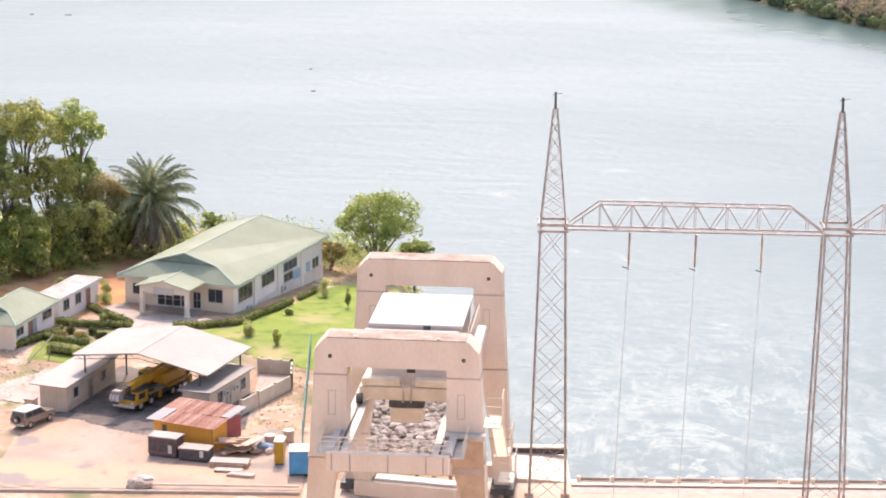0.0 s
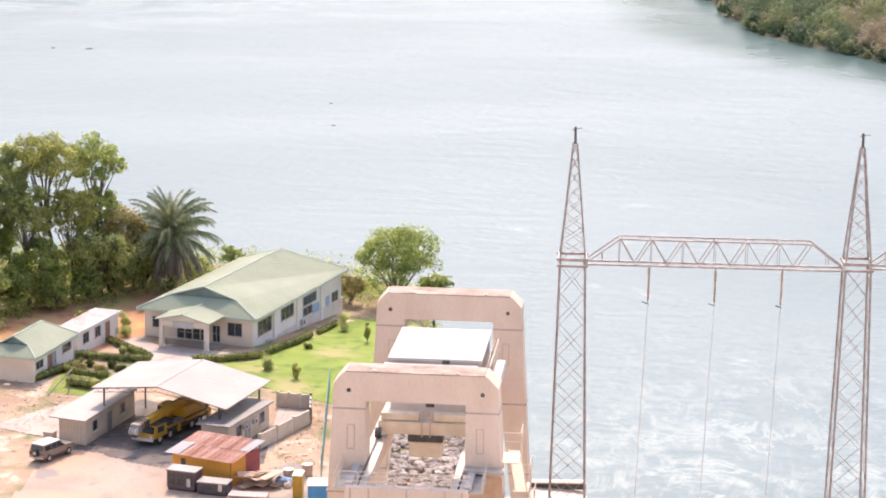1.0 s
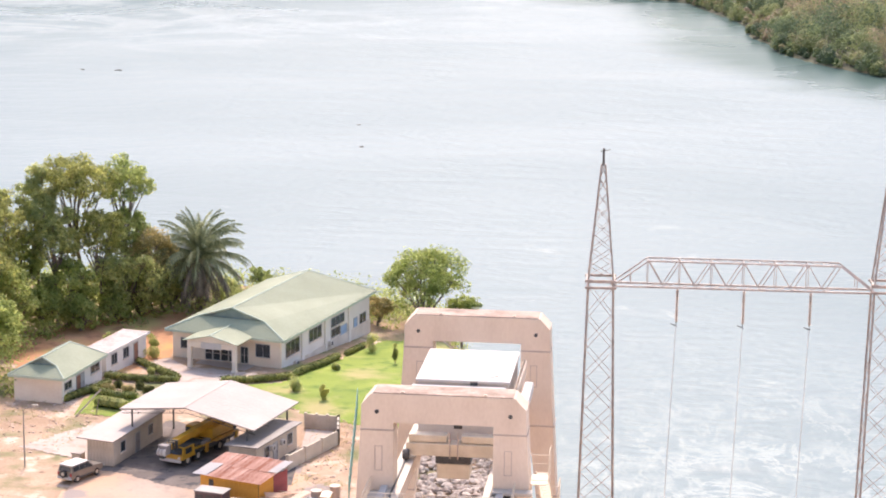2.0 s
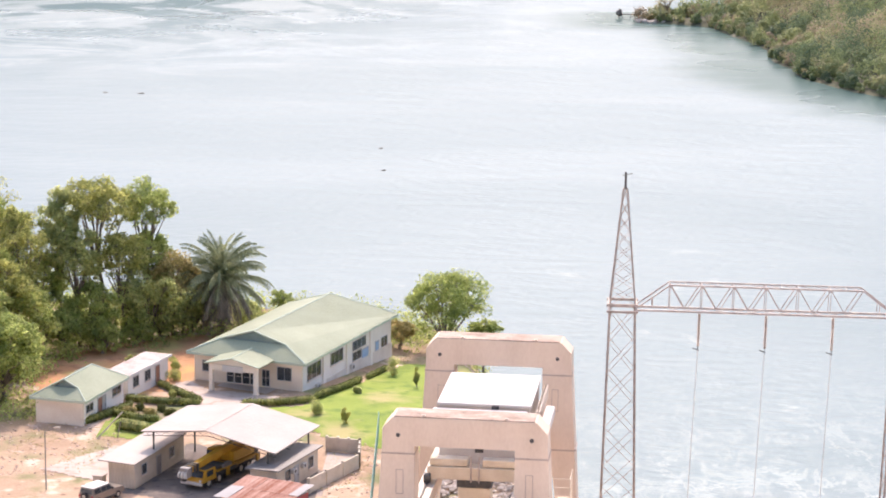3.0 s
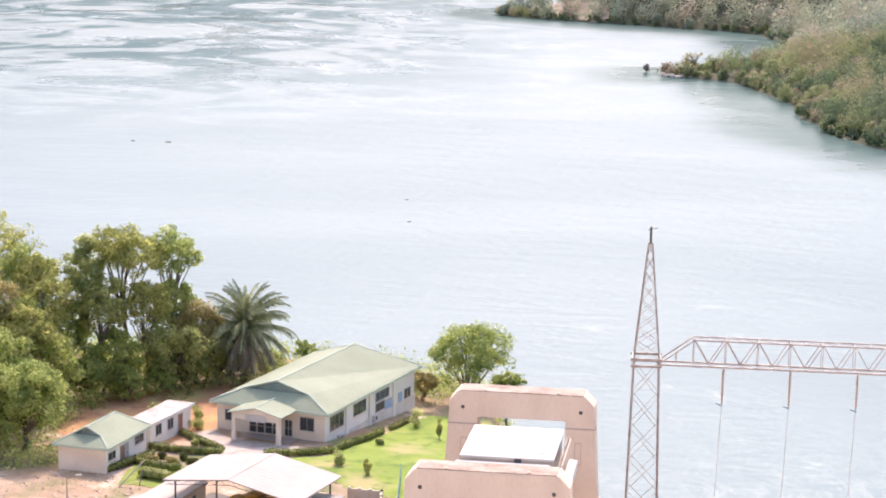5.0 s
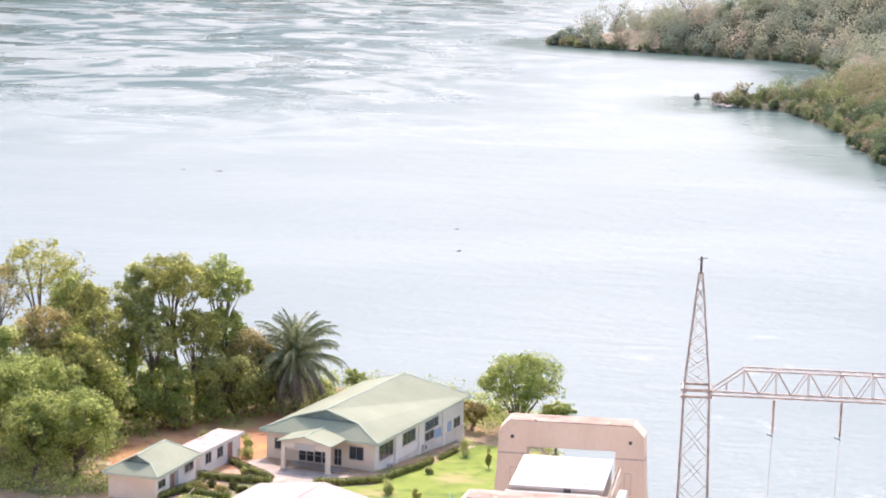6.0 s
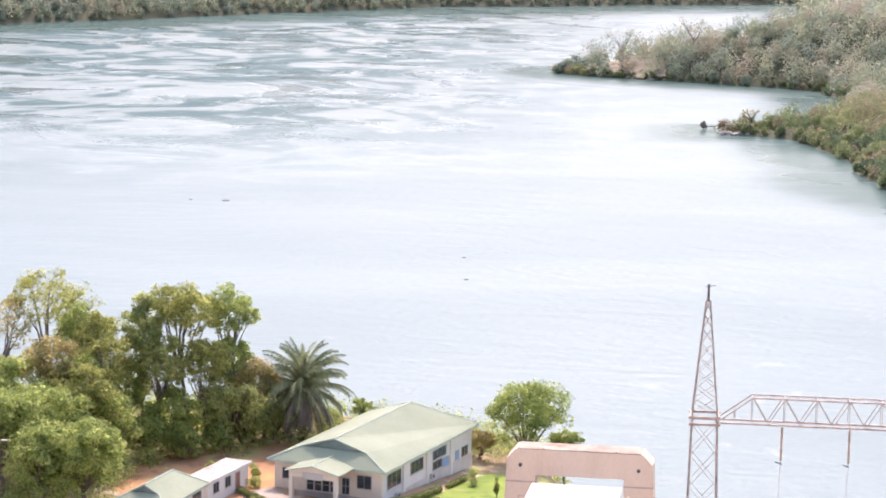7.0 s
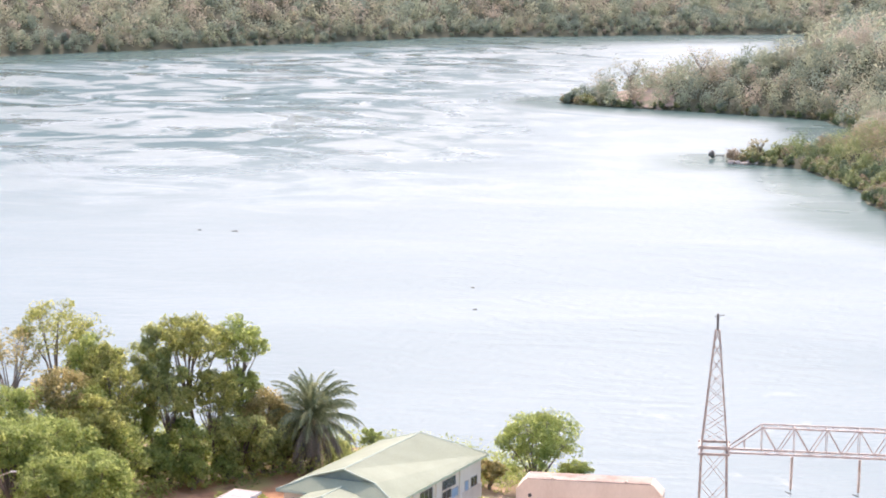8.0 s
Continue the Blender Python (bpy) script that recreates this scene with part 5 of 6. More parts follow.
def leaf_cloud(centres, radii, per, size, seed, up=0.35, shell=0.4, wild=0.45, stray=0.10, broad=0.45):
    """Leaf-shaped faces round ellipsoids. Returns points and faces as arrays."""
    g = np.random.default_rng(seed)
    c = np.repeat(np.asarray(centres, float), per, axis=0)
    r = np.repeat(np.asarray(radii, float), per, axis=0)
    n = len(c)
    d = g.normal(size=(n, 3))
    d /= np.linalg.norm(d, axis=1)[:, None]
    p = c + d * r * (shell + (1 - shell) * g.random((n, 1)) ** 0.6) * np.where(g.random((n, 1)) < stray, 1.28, 1.0)
    nrm = d * 0.6 + g.normal(size=(n, 3)) * wild + np.array([0, 0, up])
    nrm /= np.linalg.norm(nrm, axis=1)[:, None]
    a = np.cross(nrm, g.normal(size=(n, 3)))
    a /= np.linalg.norm(a, axis=1)[:, None]
    b = np.cross(nrm, a)
    s = size * (0.6 + 0.8 * g.random((n, 1)))
    v = np.stack([p - a * s, p + b * s * broad + nrm * s * 0.12, p + a * s, p - b * s * broad + nrm * s * 0.12], axis=1).reshape(-1, 3)
    f = np.arange(4 * n).reshape(n, 4)
    return v, f


def leaf_mesh(name, v, f, mat):
    me = bpy.data.meshes.new(name)
    me.vertices.add(len(v))
    me.vertices.foreach_set("co", v.astype(np.float32).ravel())
    me.loops.add(f.size)
    me.loops.foreach_set("vertex_index", f.astype(np.int32).ravel())
    me.polygons.add(len(f))
    me.polygons.foreach_set("loop_start", np.arange(0, f.size, 4, dtype=np.int32))
    me.update(calc_edges=True)
    me.materials.append(mat)
    return me


def tree(x, y, h, r, zc, rz, mat, seed, label, clumps=26, per=150, leaf=0.28, name="tree"):
    """A tree: crown centre at height zc above its foot, radii r and rz; h: where the limbs part. Lobes carry tufts, tufts carry leaves."""
    g = np.random.default_rng(seed)
    z0 = height(x, y) - 0.1
    h, zc = max(1.0, h - z0), zc - z0
    ob = thing(name, pose(x, y, z0), label, name)
    sparse = per <= 120
    lobes, tufts = (11, 7) if sparse else (15, 11)
    golden = np.arange(lobes) * 2.39996 + g.random() * 6.28
    zz = np.clip(1 - 1.75 * (np.arange(lobes) + 0.5) / lobes + g.normal(size=lobes) * 0.12, -0.85, 1)
    ring = np.sqrt(np.maximum(0.0, 1 - zz * zz))
    lobe_c = np.stack([np.cos(golden) * ring, np.sin(golden) * ring, zz], axis=1) * np.array([r, r, rz]) * (0.48 + 0.26 * g.random((lobes, 1))) + np.array([0, 0, zc])
    lobe_r = (0.30 + 0.20 * g.random((lobes, 1))) * np.array([[r, r, min(r, rz) * 0.85]])
    d = g.normal(size=(lobes, tufts, 3)) + np.array([0, 0, 0.55])
    d /= np.linalg.norm(d, axis=2)[:, :, None]
    tuft_c = (lobe_c[:, None, :] + d * lobe_r[:, None, :] * (0.55 + 0.4 * g.random((lobes, tufts, 1)))).reshape(-1, 3)
    tuft_r = np.repeat(lobe_r, tufts, axis=0) * (0.30 + 0.22 * g.random((lobes * tufts, 1)))
    tr = Mesh()
    rt = 0.05 * r + 0.1
    p = Vector((0, 0, 0))
    for j in range(4):
        q = Vector((g.normal() * 0.15, g.normal() * 0.15, h * (j + 1) / 4))
        tr.rod(p, q, rt * (1 - 0.12 * j), rt * (0.88 - 0.12 * j), 8)
        p = q
    for i, c in enumerate(lobe_c):
        mid = p.lerp(Vector(c), 0.5) + Vector((g.normal() * 0.3, g.normal() * 0.3, 0.3))
        tr.rod(p - Vector((0, 0, 0.4)), mid, rt * 0.45, rt * 0.28, 6).rod(mid, Vector(c), rt * 0.28, rt * 0.10, 5)
        for t in tuft_c[i * tufts: i * tufts + 5]:
            tr.rod(Vector(c), Vector(t), rt * 0.10, 0.015, 4)
    part("trunk", tr, M_BARK, ob, smooth=True)
    count = max(20, round(clumps * per * 1.25 / (lobes * tufts)))
    v, f = leaf_cloud(tuft_c, tuft_r, count, leaf * 0.80, seed + 50, 0.45, 0.5, 0.36, 0.12)
    cr = new("crown", leaf_mesh("crown", v, f, mat))
    cr.parent = ob
    return ob


# x, y, limb height, radius, crown height, half height of crown
tree(-8.5, 292.0, -1.5, 5.6, 3.9, 5.0, M_LEAF_GREEN, 1, "round leafy tree at the water's edge", 34, 230, 0.26)
tree(-69.5, 288.0, 9.0, 6.2, 16.8, 5.2, M_LEAF_YELLOW, 2, "tall sparse tree with yellowing leaves", 30, 110, 0.26)
tree(-74.5, 283.0, 8.0, 4.8, 15.2, 4.6, M_LEAF_DRY, 3, "tall sparse tree with dry twigs", 16, 90, 0.24)
tree(-56.7, 284.0, 8.0, 3.1, 13.8, 5.8, M_LEAF_DARK, 4, "narrow tree smothered in dark creeper", 34, 220, 0.26)
tree(-52.4, 287.0, 9.0, 5.4, 16.8, 3.8, M_LEAF_YELLOW, 5, "broad tree with yellow-green crown", 34, 180, 0.26)
tree(-46.8, 291.0, 8.0, 4.2, 15.8, 3.4, M_LEAF_GREEN, 6, "tree with dark green spreading limbs", 20, 170, 0.28)
tree(-46.2, 290.0, 5.0, 3.2, 10.0, 3.0, M_LEAF_GREEN, 7, "green tree with drooping branches", 18, 170, 0.26)
tree(-45.6, 285.5, 1.5, 5.4, 4.8, 5.2, M_LEAF_DARK, 8, "dense dark bushy tree behind the bungalow", 34, 230, 0.26)
tree(-66.5, 274.0, 6.0, 4.8, 11.8, 4.0, M_LEAF_DRY, 9, "brownish tree with dry foliage", 26, 190, 0.26)
tree(-60.3, 278.0, 6.0, 4.2, 12.0, 4.2, M_LEAF_YELLOW, 10, "slender tree with pale yellow crown", 22, 160, 0.25)
tree(-52.5, 282.0, 1.0, 4.6, 3.8, 4.4, M_LEAF_GREEN, 11, "dense dark green thicket tree", 30, 220, 0.26)
tree(-63.5, 262.0, 3.0, 7.4, 7.0, 5.0, M_LEAF_GREEN, 12, "wide leafy tree with bright green crown", 46, 240, 0.28)
tree(-67.5, 256.0, 4.0, 5.4, 9.0, 4.4, M_LEAF_GREEN, 13, "leafy green tree at the yard edge", 34, 220, 0.28)
tree(-59.5, 271.0, 1.5, 5.2, 5.4, 5.0, M_LEAF_GREEN, 14, "green bushy tree beside the dirt yard", 34, 220, 0.27)
tree(-57.0, 252.5, 2.5, 5.2, 6.2, 4.8, M_LEAF_GREEN, 15, "large leafy tree behind the cottage", 36, 240, 0.28)
tree(-62.0, 281.0, 8.0, 3.0, 14.6, 2.6, M_LEAF_YELLOW, 16, "small crowned tree with pale leaves", 14, 150, 0.25)
tree(-41.2, 290.5, 0.5, 4.2, 3.2, 4.0, M_LEAF_DARK, 17, "dark bush tree below the palm", 24, 200, 0.26)
tree(-68.0, 292.0, 1.5, 5.0, 4.0, 4.0, M_LEAF_DARK, 19, "shaded dark tree at the grove's back", 30, 190, 0.28)
tree(-78.0, 270.0, 4.0, 7.0, 9.0, 6.0, M_LEAF_GREEN, 20, "broad green tree at the grove's edge", 34, 180, 0.3)
tree(-76.0, 258.0, 3.0, 6.0, 7.0, 5.0, M_LEAF_GREEN, 21, "broad leafy tree over the lane", 34, 180, 0.3)
tree(-30.5, 301.5, -3.0, 2.0, 1.4, 1.6, M_LEAF_GREEN, 22, "small tree rising behind the bungalow", 10, 90, 0.26)
tree(-3.5, 294.0, -3.0, 2.4, -0.6, 1.8, M_LEAF_GREEN, 23, "low green bush by the shore", 16, 160, 0.26)
tree(-14.5, 292.5, -2.5, 2.6, -0.2, 1.6, M_LEAF_DRY, 24, "low dry bush by the shore", 16, 150, 0.24)

tree(-64.5, 285.0, 8.0, 4.4, 13.5, 5.0, M_LEAF_GREEN, 61, "green tree in the middle of the grove", 26, 190, 0.27)
tree(-54.0, 282.0, 6.0, 3.6, 11.0, 4.6, M_LEAF_DARK, 62, "dark leafy tree hung with creepers", 24, 200, 0.27)
tree(-49.0, 284.5, 5.0, 3.8, 10.5, 3.6, M_LEAF_YELLOW, 63, "half-dry tree with ochre leaves", 22, 180, 0.26)
tree(-71.0, 268.0, 5.0, 5.6, 10.0, 4.6, M_LEAF_GREEN, 64, "leafy tree with a broken outline", 32, 210, 0.28)
tree(-58.3, 282.0, 4.0, 3.8, 7.4, 5.2, M_LEAF_GREEN, 73, "bushy green tree closing the grove", 26, 190, 0.26)
tree(-61.0, 270.0, 4.0, 4.8, 8.8, 4.2, M_LEAF_YELLOW, 65, "pale leafy tree in front of the grove", 28, 200, 0.27)
tree(-43.0, 288.0, 4.0, 3.4, 7.6, 3.6, M_LEAF_DRY, 66, "dry orange-tinged tree beside the palm", 22, 180, 0.25)
tree(-55.0, 277.0, 1.0, 3.2, 3.0, 3.0, M_LEAF_GREEN, 67, "rounded green bush at the dirt's edge", 20, 190, 0.25)
tree(-61.5, 251.0, 3.0, 4.6, 5.5, 4.4, M_LEAF_GREEN, 68, "leafy tree over the lane", 30, 220, 0.28)
tree(-62.5, 275.0, 4.0, 4.4, 9.5, 4.0, M_LEAF_GREEN, 72, "olive-green tree in the grove", 26, 190, 0.27)

for k, (x, y, r, zc, mat) in enumerate(((-47.0, 283.0, 2.4, 1.5, M_LEAF_GREEN), (-50.5, 278.5, 2.6, 1.8, M_LEAF_GREEN), (-44.5, 287.0, 2.6, 1.8, M_LEAF_DARK), (-47.2, 286.5, 3.2, 3.0, M_LEAF_GREEN), (-42.4, 291.0, 2.8, 2.0, M_LEAF_DARK), (-58.5, 265.0, 2.4, 1.6, M_LEAF_DRY), (-40.0, 294.5, 2.6, 1.8, M_LEAF_GREEN), (-34.5, 296.5, 2.4, 0.6, M_LEAF_DARK))):
    tree(x, y, 0.3, r, zc, r * 0.9, mat, 80 + k, "dense low bush at the edge of the grove", 20, 150, 0.22, "bush")


def palm(x, y, zc, r):
    z0 = height(x, y) - 0.1
    ob = thing("palm_tree", pose(x, y, z0), "shaggy oil palm with grey-green fronds", "palm tree")
    top = zc - z0
    part("trunk", Mesh().rod((0, 0, 0), (0.1, 0, top), 0.5, 0.42, 10), M_BARK, ob, smooth=True)
    g = random.Random(3)
    for k in range(112):
        az = 2.399 * k + g.uniform(-0.3, 0.3)
        lift = 1.42 - 2.4 * (k / 111) + g.uniform(-0.22, 0.22)
        sag = g.uniform(0.7, 1.3)
        L = r * g.uniform(0.85, 1.1)
        me = Mesh()
        p, e = Vector((0.1, 0, top + 0.25 * lift)), lift
        pts = []
        for j in range(9):
            pts.append(p.copy())
            p = p + Vector((math.cos(az) * math.cos(e), math.sin(az) * math.cos(e), math.sin(e))) * (L / 8)
            e -= (0.042 + 0.046 * j) * sag
            e = max(e, -1.4)
        for j in range(8):
            me.rod(pts[j], pts[j + 1], 0.06 * (1 - j / 9), 0.06 * (1 - (j + 1) / 9), 4)
        side = Vector((-math.sin(az), math.cos(az), 0))
        for j in range(46):
            t = 0.7 + j / 46 * 7.2
            i = int(t)
            q = pts[i].lerp(pts[i + 1], t - i)
            d = (pts[i + 1] - pts[i]).normalized()
            w = 1.05 * math.sin(math.pi * min(1, (t + 0.6) / 8.6)) + 0.12
            for s in (-1, 1):
                tip = q + side * s * w * g.uniform(0.5, 0.8) + d * w * g.uniform(0.4, 0.8) + Vector((0, 0, -0.62 * w + g.uniform(-0.2, 0.12)))
                me.add([q - d * 0.075, q + d * 0.075, tip], [(0, 1, 2)])
        part("frond", me, M_FROND if lift > -0.2 else M_DEADFROND, ob)
    part("skirt", Mesh().rod((0.1, 0, top - 2.6), (0.1, 0, top - 0.1), 0.55, 0.95, 12), M_BARK, ob, "shaggy skirt of old leaf bases")


M_DEADFROND = leaf_material("withered_fronds", [(0.10, 0.09, 0.06), (0.18, 0.15, 0.11), (0.26, 0.22, 0.17)], 0.1)
palm(-37.3, 290.0, 6.7, 7.1)


def hedge(pts, w, h, label):
    ob = thing("hedge", pose(pts[0][0], pts[0][1], 0), label, "hedge", "clipped hedges")
    cen, rad = [], []
    for a, b in zip(pts, pts[1:]):
        L = math.dist(a, b)
        for k in range(max(2, int(L / 0.35))):
            t = k / max(2, int(L / 0.35))
            x, y = a[0] + (b[0] - a[0]) * t, a[1] + (b[1] - a[1]) * t
            cen.append((x - pts[0][0], y - pts[0][1], height(x, y) + h * 0.5))
            rad.append((w * 0.55, w * 0.55, h * 0.55))
    v, f = leaf_cloud(cen, rad, 70, 0.10, len(cen), 0.3, 0.8)
    o = new("foliage", leaf_mesh("foliage", v, f, M_LEAF_HEDGE))
    o.parent = ob
    core = Mesh()
    for c in cen:
        core.lump(c, (w * 0.48, w * 0.48, h * 0.5), 1, 1, 0.1)
    part("inner_growth", core, M_LEAF_DARK, ob)


hedge([(-30.0, 254.2), (-27.0, 254.6), (-24.2, 256.2), (-22.5, 257.6)], 0.9, 0.9, "clipped dark hedge round the forecourt")
hedge([(-22.3, 258.6), (-19.6, 264.5), (-18.0, 269.6)], 0.9, 0.9, "clipped hedge along the bungalow side")
hedge([(-17.2, 272.0), (-15.4, 278.0)], 0.8, 0.7, "clipped hedge beyond the bungalow door")
hedge([(-43.4, 255.2), (-39.5, 254.0), (-35.0, 254.0)], 0.9, 0.9, "clipped hedge beside the outbuilding")
hedge([(-40.9, 262.6), (-38.0, 258.4), (-35.2, 254.8)], 0.9, 0.9, "clipped hedge along the forecourt path")
hedge([(-46.4, 245.2), (-44.2, 249.2), (-42.6, 252.6)], 0.9, 0.9, "clipped hedge under the cottage windows")
hedge([(-44.2, 249.2), (-40.6, 246.6), (-38.6, 246.8)], 0.9, 0.9, "clipped hedge in the cottage garden")
hedge([(-42.2, 243.6), (-39.4, 242.4)], 1.7, 1.3, "thick clipped hedge block in the garden")


def shrub(x, y, r, h, mat, label, seed):
    ob = thing("shrub", pose(x, y, height(x, y)), label, "shrub", "garden shrubs")
    part("stem", Mesh().rod((0, 0, -0.05), (0, 0, h * 0.6), 0.07, 0.04, 6), M_BARK, ob)
    g = np.random.default_rng(seed)
    c = g.normal(size=(9, 3)) * np.array([r * 0.36, r * 0.36, h * 0.2]) + np.array([0, 0, h * 0.5])
    v, f = leaf_cloud(c, np.full((9, 3), r * 0.5), 120, 0.10, seed, 0.3, 0.6)
    o = new("foliage", leaf_mesh("foliage", v, f, mat))
    o.parent = ob


shrub(-14.2, 274.5, 0.9, 2.6, M_LEAF_DARK, "small dark conical tree on the lawn", 31)
shrub(-17.9, 262.5, 0.6, 0.9, M_LEAF_DARK, "round clipped shrub on the lawn", 32)
shrub(-21.8, 251.6, 1.1, 1.5, M_LEAF_DARK, "spreading dark shrub on the lawn", 33)
shrub(-11.2, 268.0, 0.5, 2.3, M_LEAF_YELLOW, "pale slender shrub on the lawn", 34)
shrub(-18.2, 247.6, 0.5, 1.8, M_LEAF_YELLOW, "pale flowering shrub on the lawn", 35)
shrub(-38.6, 257.2, 0.6, 1.0, M_LEAF_DARK, "round shrub between the hedges", 36)
shrub(-39.8, 266.0, 1.0, 1.4, M_LEAF_DARK, "rounded dark bush by the outbuilding", 37)
shrub(-46.2, 272.0, 0.6, 1.6, M_LEAF_DARK, "small dark cone bush on the dirt", 38)
shrub(-40.0, 269.0, 0.8, 2.2, M_LEAF_GREEN, "green bush behind the outbuilding", 39)
for k, (x, y) in enumerate(((-41.5, 251.5), (-40.2, 249.8), (-39.0, 251.2), (-42.3, 250.0), (-37.8, 249.4))):
    shrub(x, y, 0.7, 0.7, M_LEAF_DRY if k % 2 else M_LEAF_HEDGE, "loose garden shrub among flower beds", 40 + k)

# undergrowth under the grove, on the shore, and weeds on the dirt
cen = []
for k in range(4000):
    x, y = rng.uniform(-84, 6), rng.uniform(226, 312)
    grove = x < (-54.5 if y > 256 else -48.5) - 0.35 * max(0, 262 - y) * 0.6 and y > 244 or y > 285 - (5 if x < -44 else 0) and x < -33 or y > 290
    grove = grove or (x < -40 and y > 276 + 1.44 * (x + 51))
    if grove and height(x, y) > WATER + 0.3:
        cen.append((x, y, height(x, y) + rng.uniform(0.1, 1.9)))
cen = np.array(cen)
v, f = leaf_cloud(cen, np.tile((1.5, 1.5, 1.5), (len(cen), 1)), 36, 0.2, 77)
o = tagged(new("undergrowth", leaf_mesh("undergrowth", v, f, M_LEAF_GREEN)), "tangled green undergrowth below the trees", "undergrowth", kind="stuff")
cen = []
for k in range(5200):
    x, y = rng.uniform(-60, 0), rng.uniform(206, 292)
    n = noise.noise(Vector((x * 0.13, y * 0.13, 4)))
    spot = (-19 < x < -13.6 and 213 < y < 240) or (-52 < x < -40 and 228 < y < 247) or (-42.5 < x < -37 and 246 < y < 253) or (x > -12.5 and y < 236) or (x > -16 and y > 282)
    if spot and n > -0.05:
        cen.append((x, y, height(x, y) + 0.1))
cen = np.array(cen)
v, f = leaf_cloud(cen, np.tile((0.45, 0.45, 0.22), (len(cen), 1)), 10, 0.07, 78)
tagged(new("weeds", leaf_mesh("weeds", v, f, M_LEAF_DRY)), "dry weeds and low grass on the dirt", "weeds", kind="stuff")

# rubble and stones
stones = Mesh()
g = random.Random(21)
for k in range(800):
    x, y = g.uniform(-9.5, 1.5), g.uniform(208, 233)
    s = g.uniform(0.18, 0.58)
    stones.lump((x, y, height(x, y) + 0.15 + 0.9 * step(233, 208, y) * 0.5), (s, s * g.uniform(0.6, 1), s * 0.6), k % 37, 1, 0.3)
single("riprap", stones, M_STONE, pose(0, 0, 0), "heap of pale broken riprap stones", "stones", kind="stuff")
stones = Mesh()
for k in range(520):
    x, y = (g.uniform(-58, -42), g.uniform(226, 246)) if k % 3 else (g.uniform(-19, -13.6), g.uniform(212, 240))
    s = g.uniform(0.05, 0.2)
    stones.lump((x, y, height(x, y) + s * 0.2), (s, s * g.uniform(0.6, 1), s * 0.6), k % 29, 1, 0.3)
single("rubble", stones, material("earthy_rubble", (0.46, 0.32, 0.23), (0.66, 0.50, 0.40), 0.6, 0.9, 0, 0.3, 0.1, (1, 1, 1), 0.5), pose(0, 0, 0), "scattered earthy stones on the dirt", "stones", kind="stuff")

# ---- woods on the far banks ----
def woods_material(name, shades, through=0.5):
    """Foliage whose colour goes by the tree, out of a row of shades, with some change from leaf to leaf."""
    m = leaf_material(name, shades, through, 0.12, 0.2)
    n, l = m.node_tree.nodes, m.node_tree.links
    at = n.new("ShaderNodeAttribute")
    at.attribute_name = "kind_of_tree"
    add = next(k for k in n if k.bl_idname == "ShaderNodeMath")
    mix = n.new("ShaderNodeMath")
    mix.operation = "MULTIPLY_ADD"
    l.new(add.outputs[0], mix.inputs[0])
    mix.inputs[1].default_value = 0.25
    l.new(at.outputs["Fac"], mix.inputs[2])
    ramp = next(k for k in n if k.bl_idname == "ShaderNodeValToRGB")
    l.new(mix.outputs[0], ramp.inputs[0])
    for k, el in enumerate(ramp.color_ramp.elements):
        el.position = 0.12 + 0.95 * k / len(shades)
    return m


def woods(name, test, reach, box, gap, size, lumps, per, leaf, mat, label, seed, dry=0.3):
    """Trees on a loose grid, each a crown of leafy lumps down to the ground, within `reach` metres of the shore."""
    g = np.random.default_rng(seed)
    cen, rad, tint = [], [], []
    for y in np.arange(box[2], box[3], gap):
        for x in np.arange(box[0], box[1], gap):
            x1, y1 = x + g.uniform(-0.5, 0.5) * gap, y + g.uniform(-0.5, 0.5) * gap
            d = test(x1, y1)
            if d < 0.3 or d > reach:
                continue
            grove = noise.noise(Vector((x1 * 0.02, y1 * 0.02, seed)))
            s = size * (0.6 + 0.75 * g.random() ** 2 + 0.35 * grove) * (0.55 + 0.45 * min(1.0, d / 12))
            z = height(x1, y1)
            shade = min(0.98, max(0.0, 0.30 + 0.75 * noise.noise(Vector((x1 * 0.03, y1 * 0.03, seed + 5))) + g.normal() * 0.2 + (0.3 if g.random() < dry * 0.5 else 0)))
            for q in range(lumps):
                a = 2.4 * q + g.random()
                up = (q + 0.5) / lumps
                spread = 0.36 * math.sqrt(max(0.05, 1 - (up * 1.1 - 0.25) ** 2)) * s
                cen.append((x1 + math.cos(a) * spread * g.uniform(0.5, 1), y1 + math.sin(a) * spread * g.uniform(0.5, 1), z + s * (0.12 + 0.72 * up)))
                k = s * g.uniform(0.22, 0.33)
                rad.append((k, k, k * 0.8))
                tint.append(shade + g.normal() * 0.05)
    v, f = leaf_cloud(cen, rad, per, leaf, seed, 0.35, 0.78, 0.2, 0.05, 0.85)
    me = leaf_mesh(name, v, f, mat)
    me.attributes.new("kind_of_tree", "FLOAT", "FACE").data.foreach_set("value", np.repeat(np.asarray(tint, np.float32), per))
    return tagged(new(name, me), label, "woods", kind="stuff")


GREENS = [(0.13, 0.18, 0.10), (0.19, 0.24, 0.11), (0.28, 0.32, 0.14), (0.34, 0.36, 0.16), (0.36, 0.32, 0.18), (0.38, 0.30, 0.20)]
M_BANK_WOODS = woods_material("bank_woods", GREENS)
# distance haze put into these paler, greyer leaf colours
M_FAR_WOODS = woods_material("haze_toned_far_woods", [(0.27, 0.32, 0.25), (0.31, 0.36, 0.26), (0.38, 0.41, 0.28), (0.42, 0.43, 0.29), (0.43, 0.40, 0.29), (0.46, 0.40, 0.31)], 0.6)
woods("near_point_woods", right_bank, 72, (35, 210, 520, 860), 6.6, 9.0, 9, 52, 0.27, M_BANK_WOODS, "mixed green and brown woods on the nearer point of land", 91)
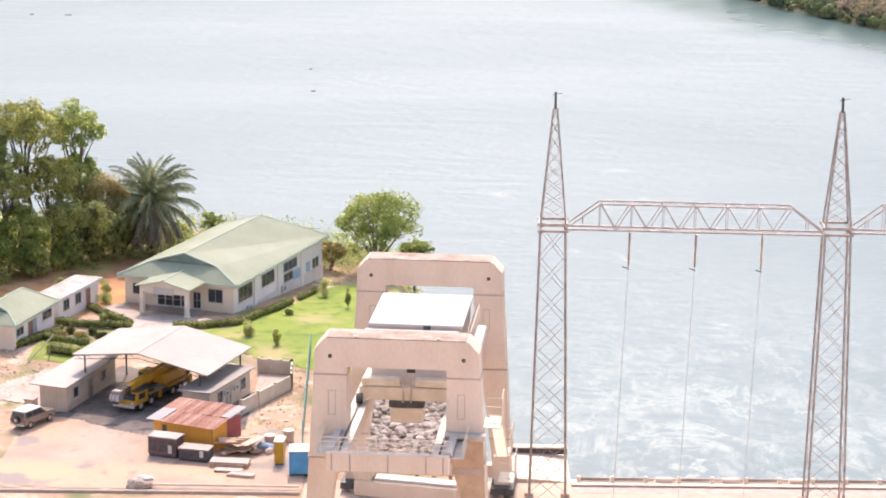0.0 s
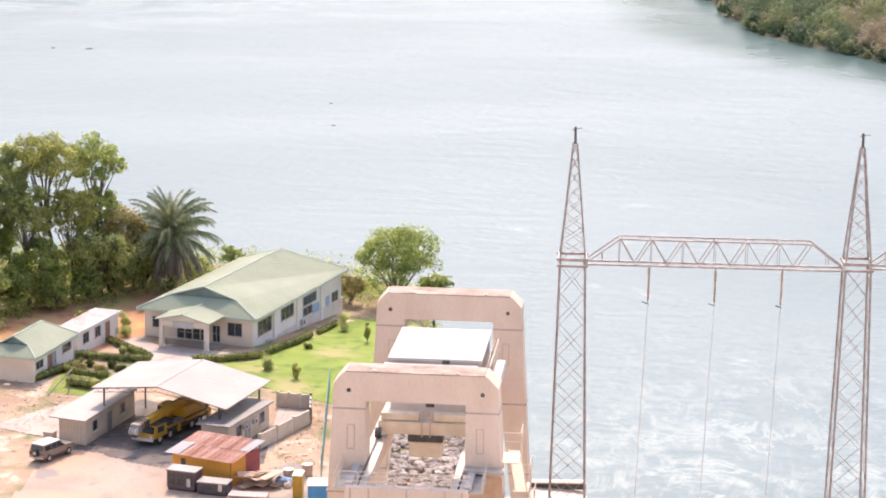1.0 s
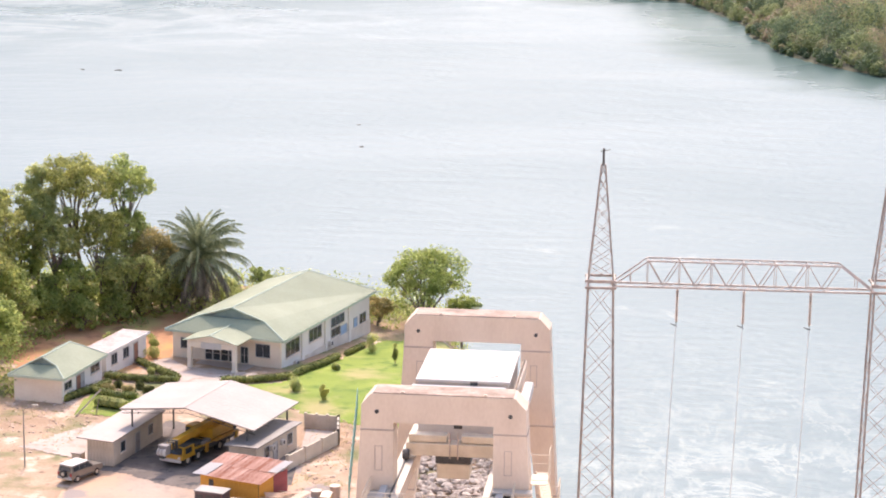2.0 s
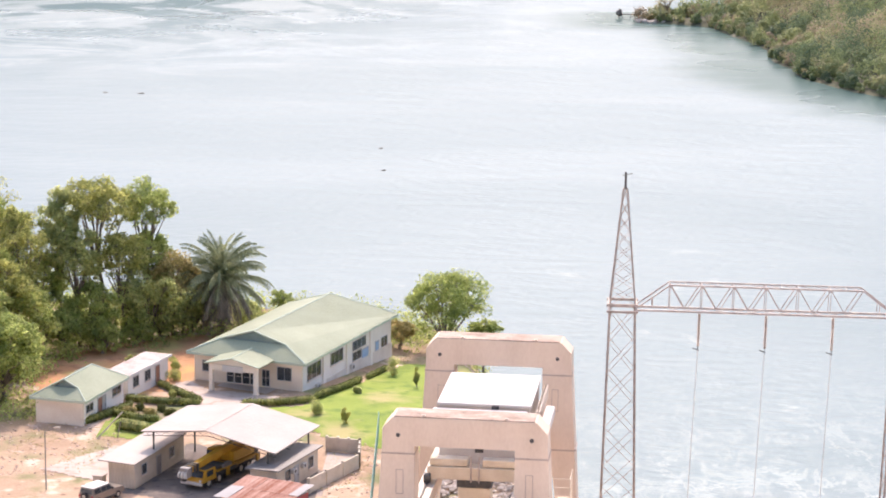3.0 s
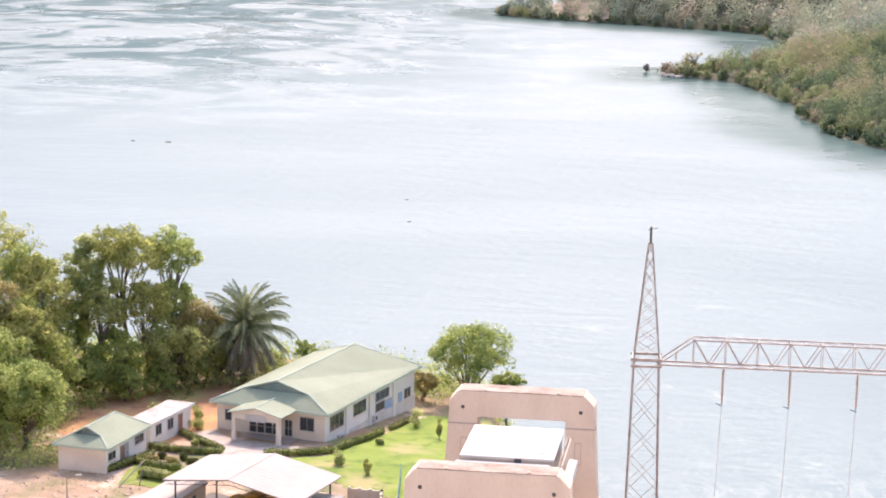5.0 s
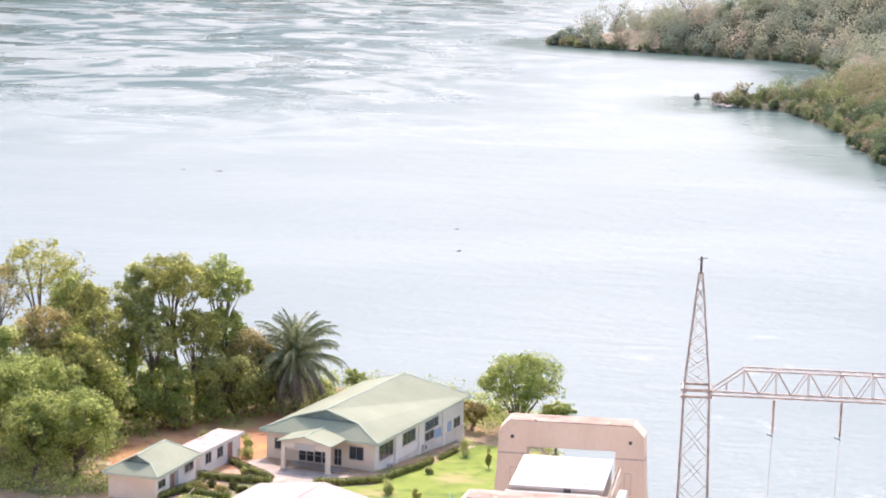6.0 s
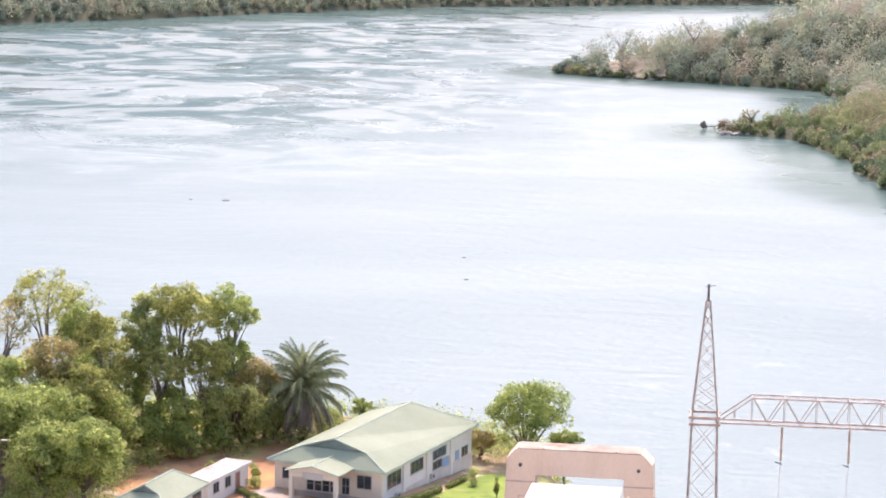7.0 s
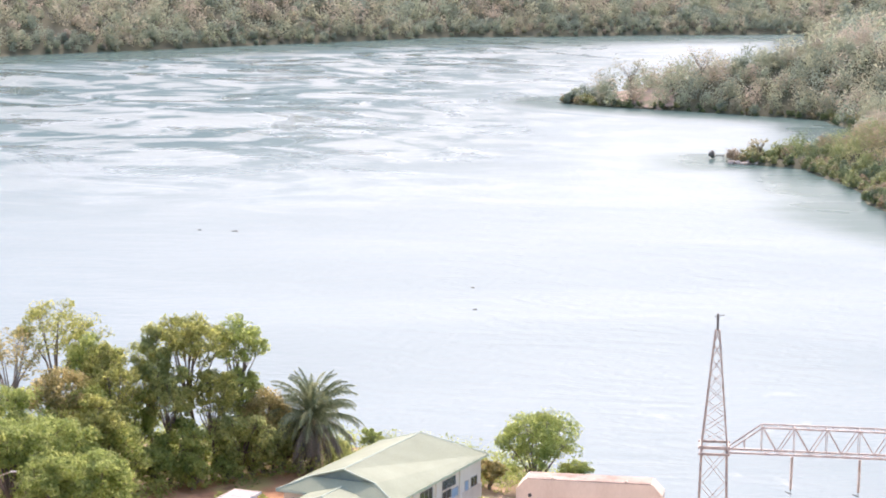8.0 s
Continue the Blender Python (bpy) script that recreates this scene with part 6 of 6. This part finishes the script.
woods("bank_edge_bushes", right_bank, 6, (-30, 200, 520, 1250), 3.0, 4.4, 5, 34, 0.28, M_BANK_WOODS, "green bushes leaning over the water's edge", 99, 0.1)
BARE = [(-2, 1005), (8, 997), (22, 986), (28, 988), (26, 1004), (12, 1018), (2, 1018)]
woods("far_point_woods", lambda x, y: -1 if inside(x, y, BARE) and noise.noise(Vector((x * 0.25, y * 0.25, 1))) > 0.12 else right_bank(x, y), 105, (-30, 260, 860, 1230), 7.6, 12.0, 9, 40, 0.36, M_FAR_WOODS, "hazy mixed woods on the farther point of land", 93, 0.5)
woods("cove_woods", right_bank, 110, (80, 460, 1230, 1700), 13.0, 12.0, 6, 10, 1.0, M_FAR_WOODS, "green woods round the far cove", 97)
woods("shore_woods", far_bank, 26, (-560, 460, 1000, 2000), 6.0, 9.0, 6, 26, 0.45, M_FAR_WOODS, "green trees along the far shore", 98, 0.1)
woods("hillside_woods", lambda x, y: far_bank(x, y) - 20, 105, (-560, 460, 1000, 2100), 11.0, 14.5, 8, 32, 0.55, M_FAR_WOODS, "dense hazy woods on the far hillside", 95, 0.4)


def lone_tree(x, y, s, leafy, label, seed):
    """A thin bare-limbed tree standing out of the scrub."""
    g = random.Random(seed)
    ob = thing("bare_tree", pose(x, y, height(x, y) - 0.2), label, "tree", "bare trees on the bank")
    tr = Mesh().rod((0, 0, 0), (0.1, 0, s * 0.5), 0.22, 0.16, 6)
    tips = []
    for k in range(11):
        a, e = 2.4 * k, g.uniform(0.5, 1.3)
        mid = Vector((math.cos(a) * s * 0.14, math.sin(a) * s * 0.14, s * g.uniform(0.55, 0.72)))
        tip = mid + Vector((math.cos(a) * math.cos(e), math.sin(a) * math.cos(e), math.sin(e))) * s * g.uniform(0.22, 0.36)
        tr.rod((0.1, 0, s * g.uniform(0.35, 0.5)), mid, 0.12, 0.09, 5).rod(mid, tip, 0.09, 0.04, 4)
        tips.append(tuple(tip))
    part("trunk", tr, M_BARK, ob)
    v, f = leaf_cloud(tips, np.full((len(tips), 3), s * 0.09), leafy, 0.3, seed, 0.3, 0.3)
    part_ob = new("crown", leaf_mesh("crown", v, f, M_FAR_DRY))
    part_ob.parent = ob


lone_tree(49.5, 776.0, 7.0, 14, "thin half-bare tree on the low spit", 5)
lone_tree(8.0, 1004.0, 17.0, 30, "bare-limbed tree rising from the scrub", 6)
lone_tree(38.0, 1000.0, 19.0, 24, "tall bare tree on the farther point", 7)

jetty = thing("jetty", pose(34.8, 786.0, WATER), "small dark post platform off the point", "jetty")
part("platform", Mesh().box(0.0, 6.5, -0.5, 0.5, 1.0, 1.25), M_DARK, jetty)
for x in (0.4, 3.2, 6.0):
    part("pile", Mesh().rod((x, 0, -4), (x, 0, 1.0), 0.15), M_DARK, jetty)
# uneven greyish clump at the end of the posts
part("post_clump", Mesh().lump((-0.6, 0, 1.6), (0.95, 0.9, 1.25), 4, 2, 0.25), M_BARK, jetty)

for x, y, r in ((-94.0, 578.5, 0.9), (-26.7, 468.4, 0.45), (-28.9, 496.9, 0.4), (-103.1, 579.1, 0.5)):
    drift = thing("driftwood", pose(x, y, WATER), "dark clump of driftwood afloat on the river", "driftwood", "driftwood on the river")
    part("log", Mesh().rod((-r, 0, 0.02), (r, 0.2, 0.10), 0.16, 0.10, 7), M_BARK, drift)
    part("branch", Mesh().rod((0, 0, 0.05), (0.4 * r, 0.1, 0.55 * r), 0.08, 0.03, 5), M_BARK, drift)

g = random.Random(5)
patch("bare_bank", BARE, 0.6, masked("pinkish_earth", ((0.30, 0.21, 0.155), (0.44, 0.32, 0.25)), [((0.20, 0.19, 0.11), 4.0, 0.50, 0.08)]), "bare pinkish earth slope on the far point", "bank", 0.8, 5.0)
spit = Mesh()
for k in range(26):
    spit.lump((g.uniform(40, 66), g.uniform(768, 778), WATER + 0.2), (g.uniform(1, 2.4), 1.2, g.uniform(0.5, 1.1)), k, 1, 0.3)
single("spit_rocks", spit, M_STONE, pose(0, 0, 0), "pale rocks along the low spit", "rocks", kind="stuff")
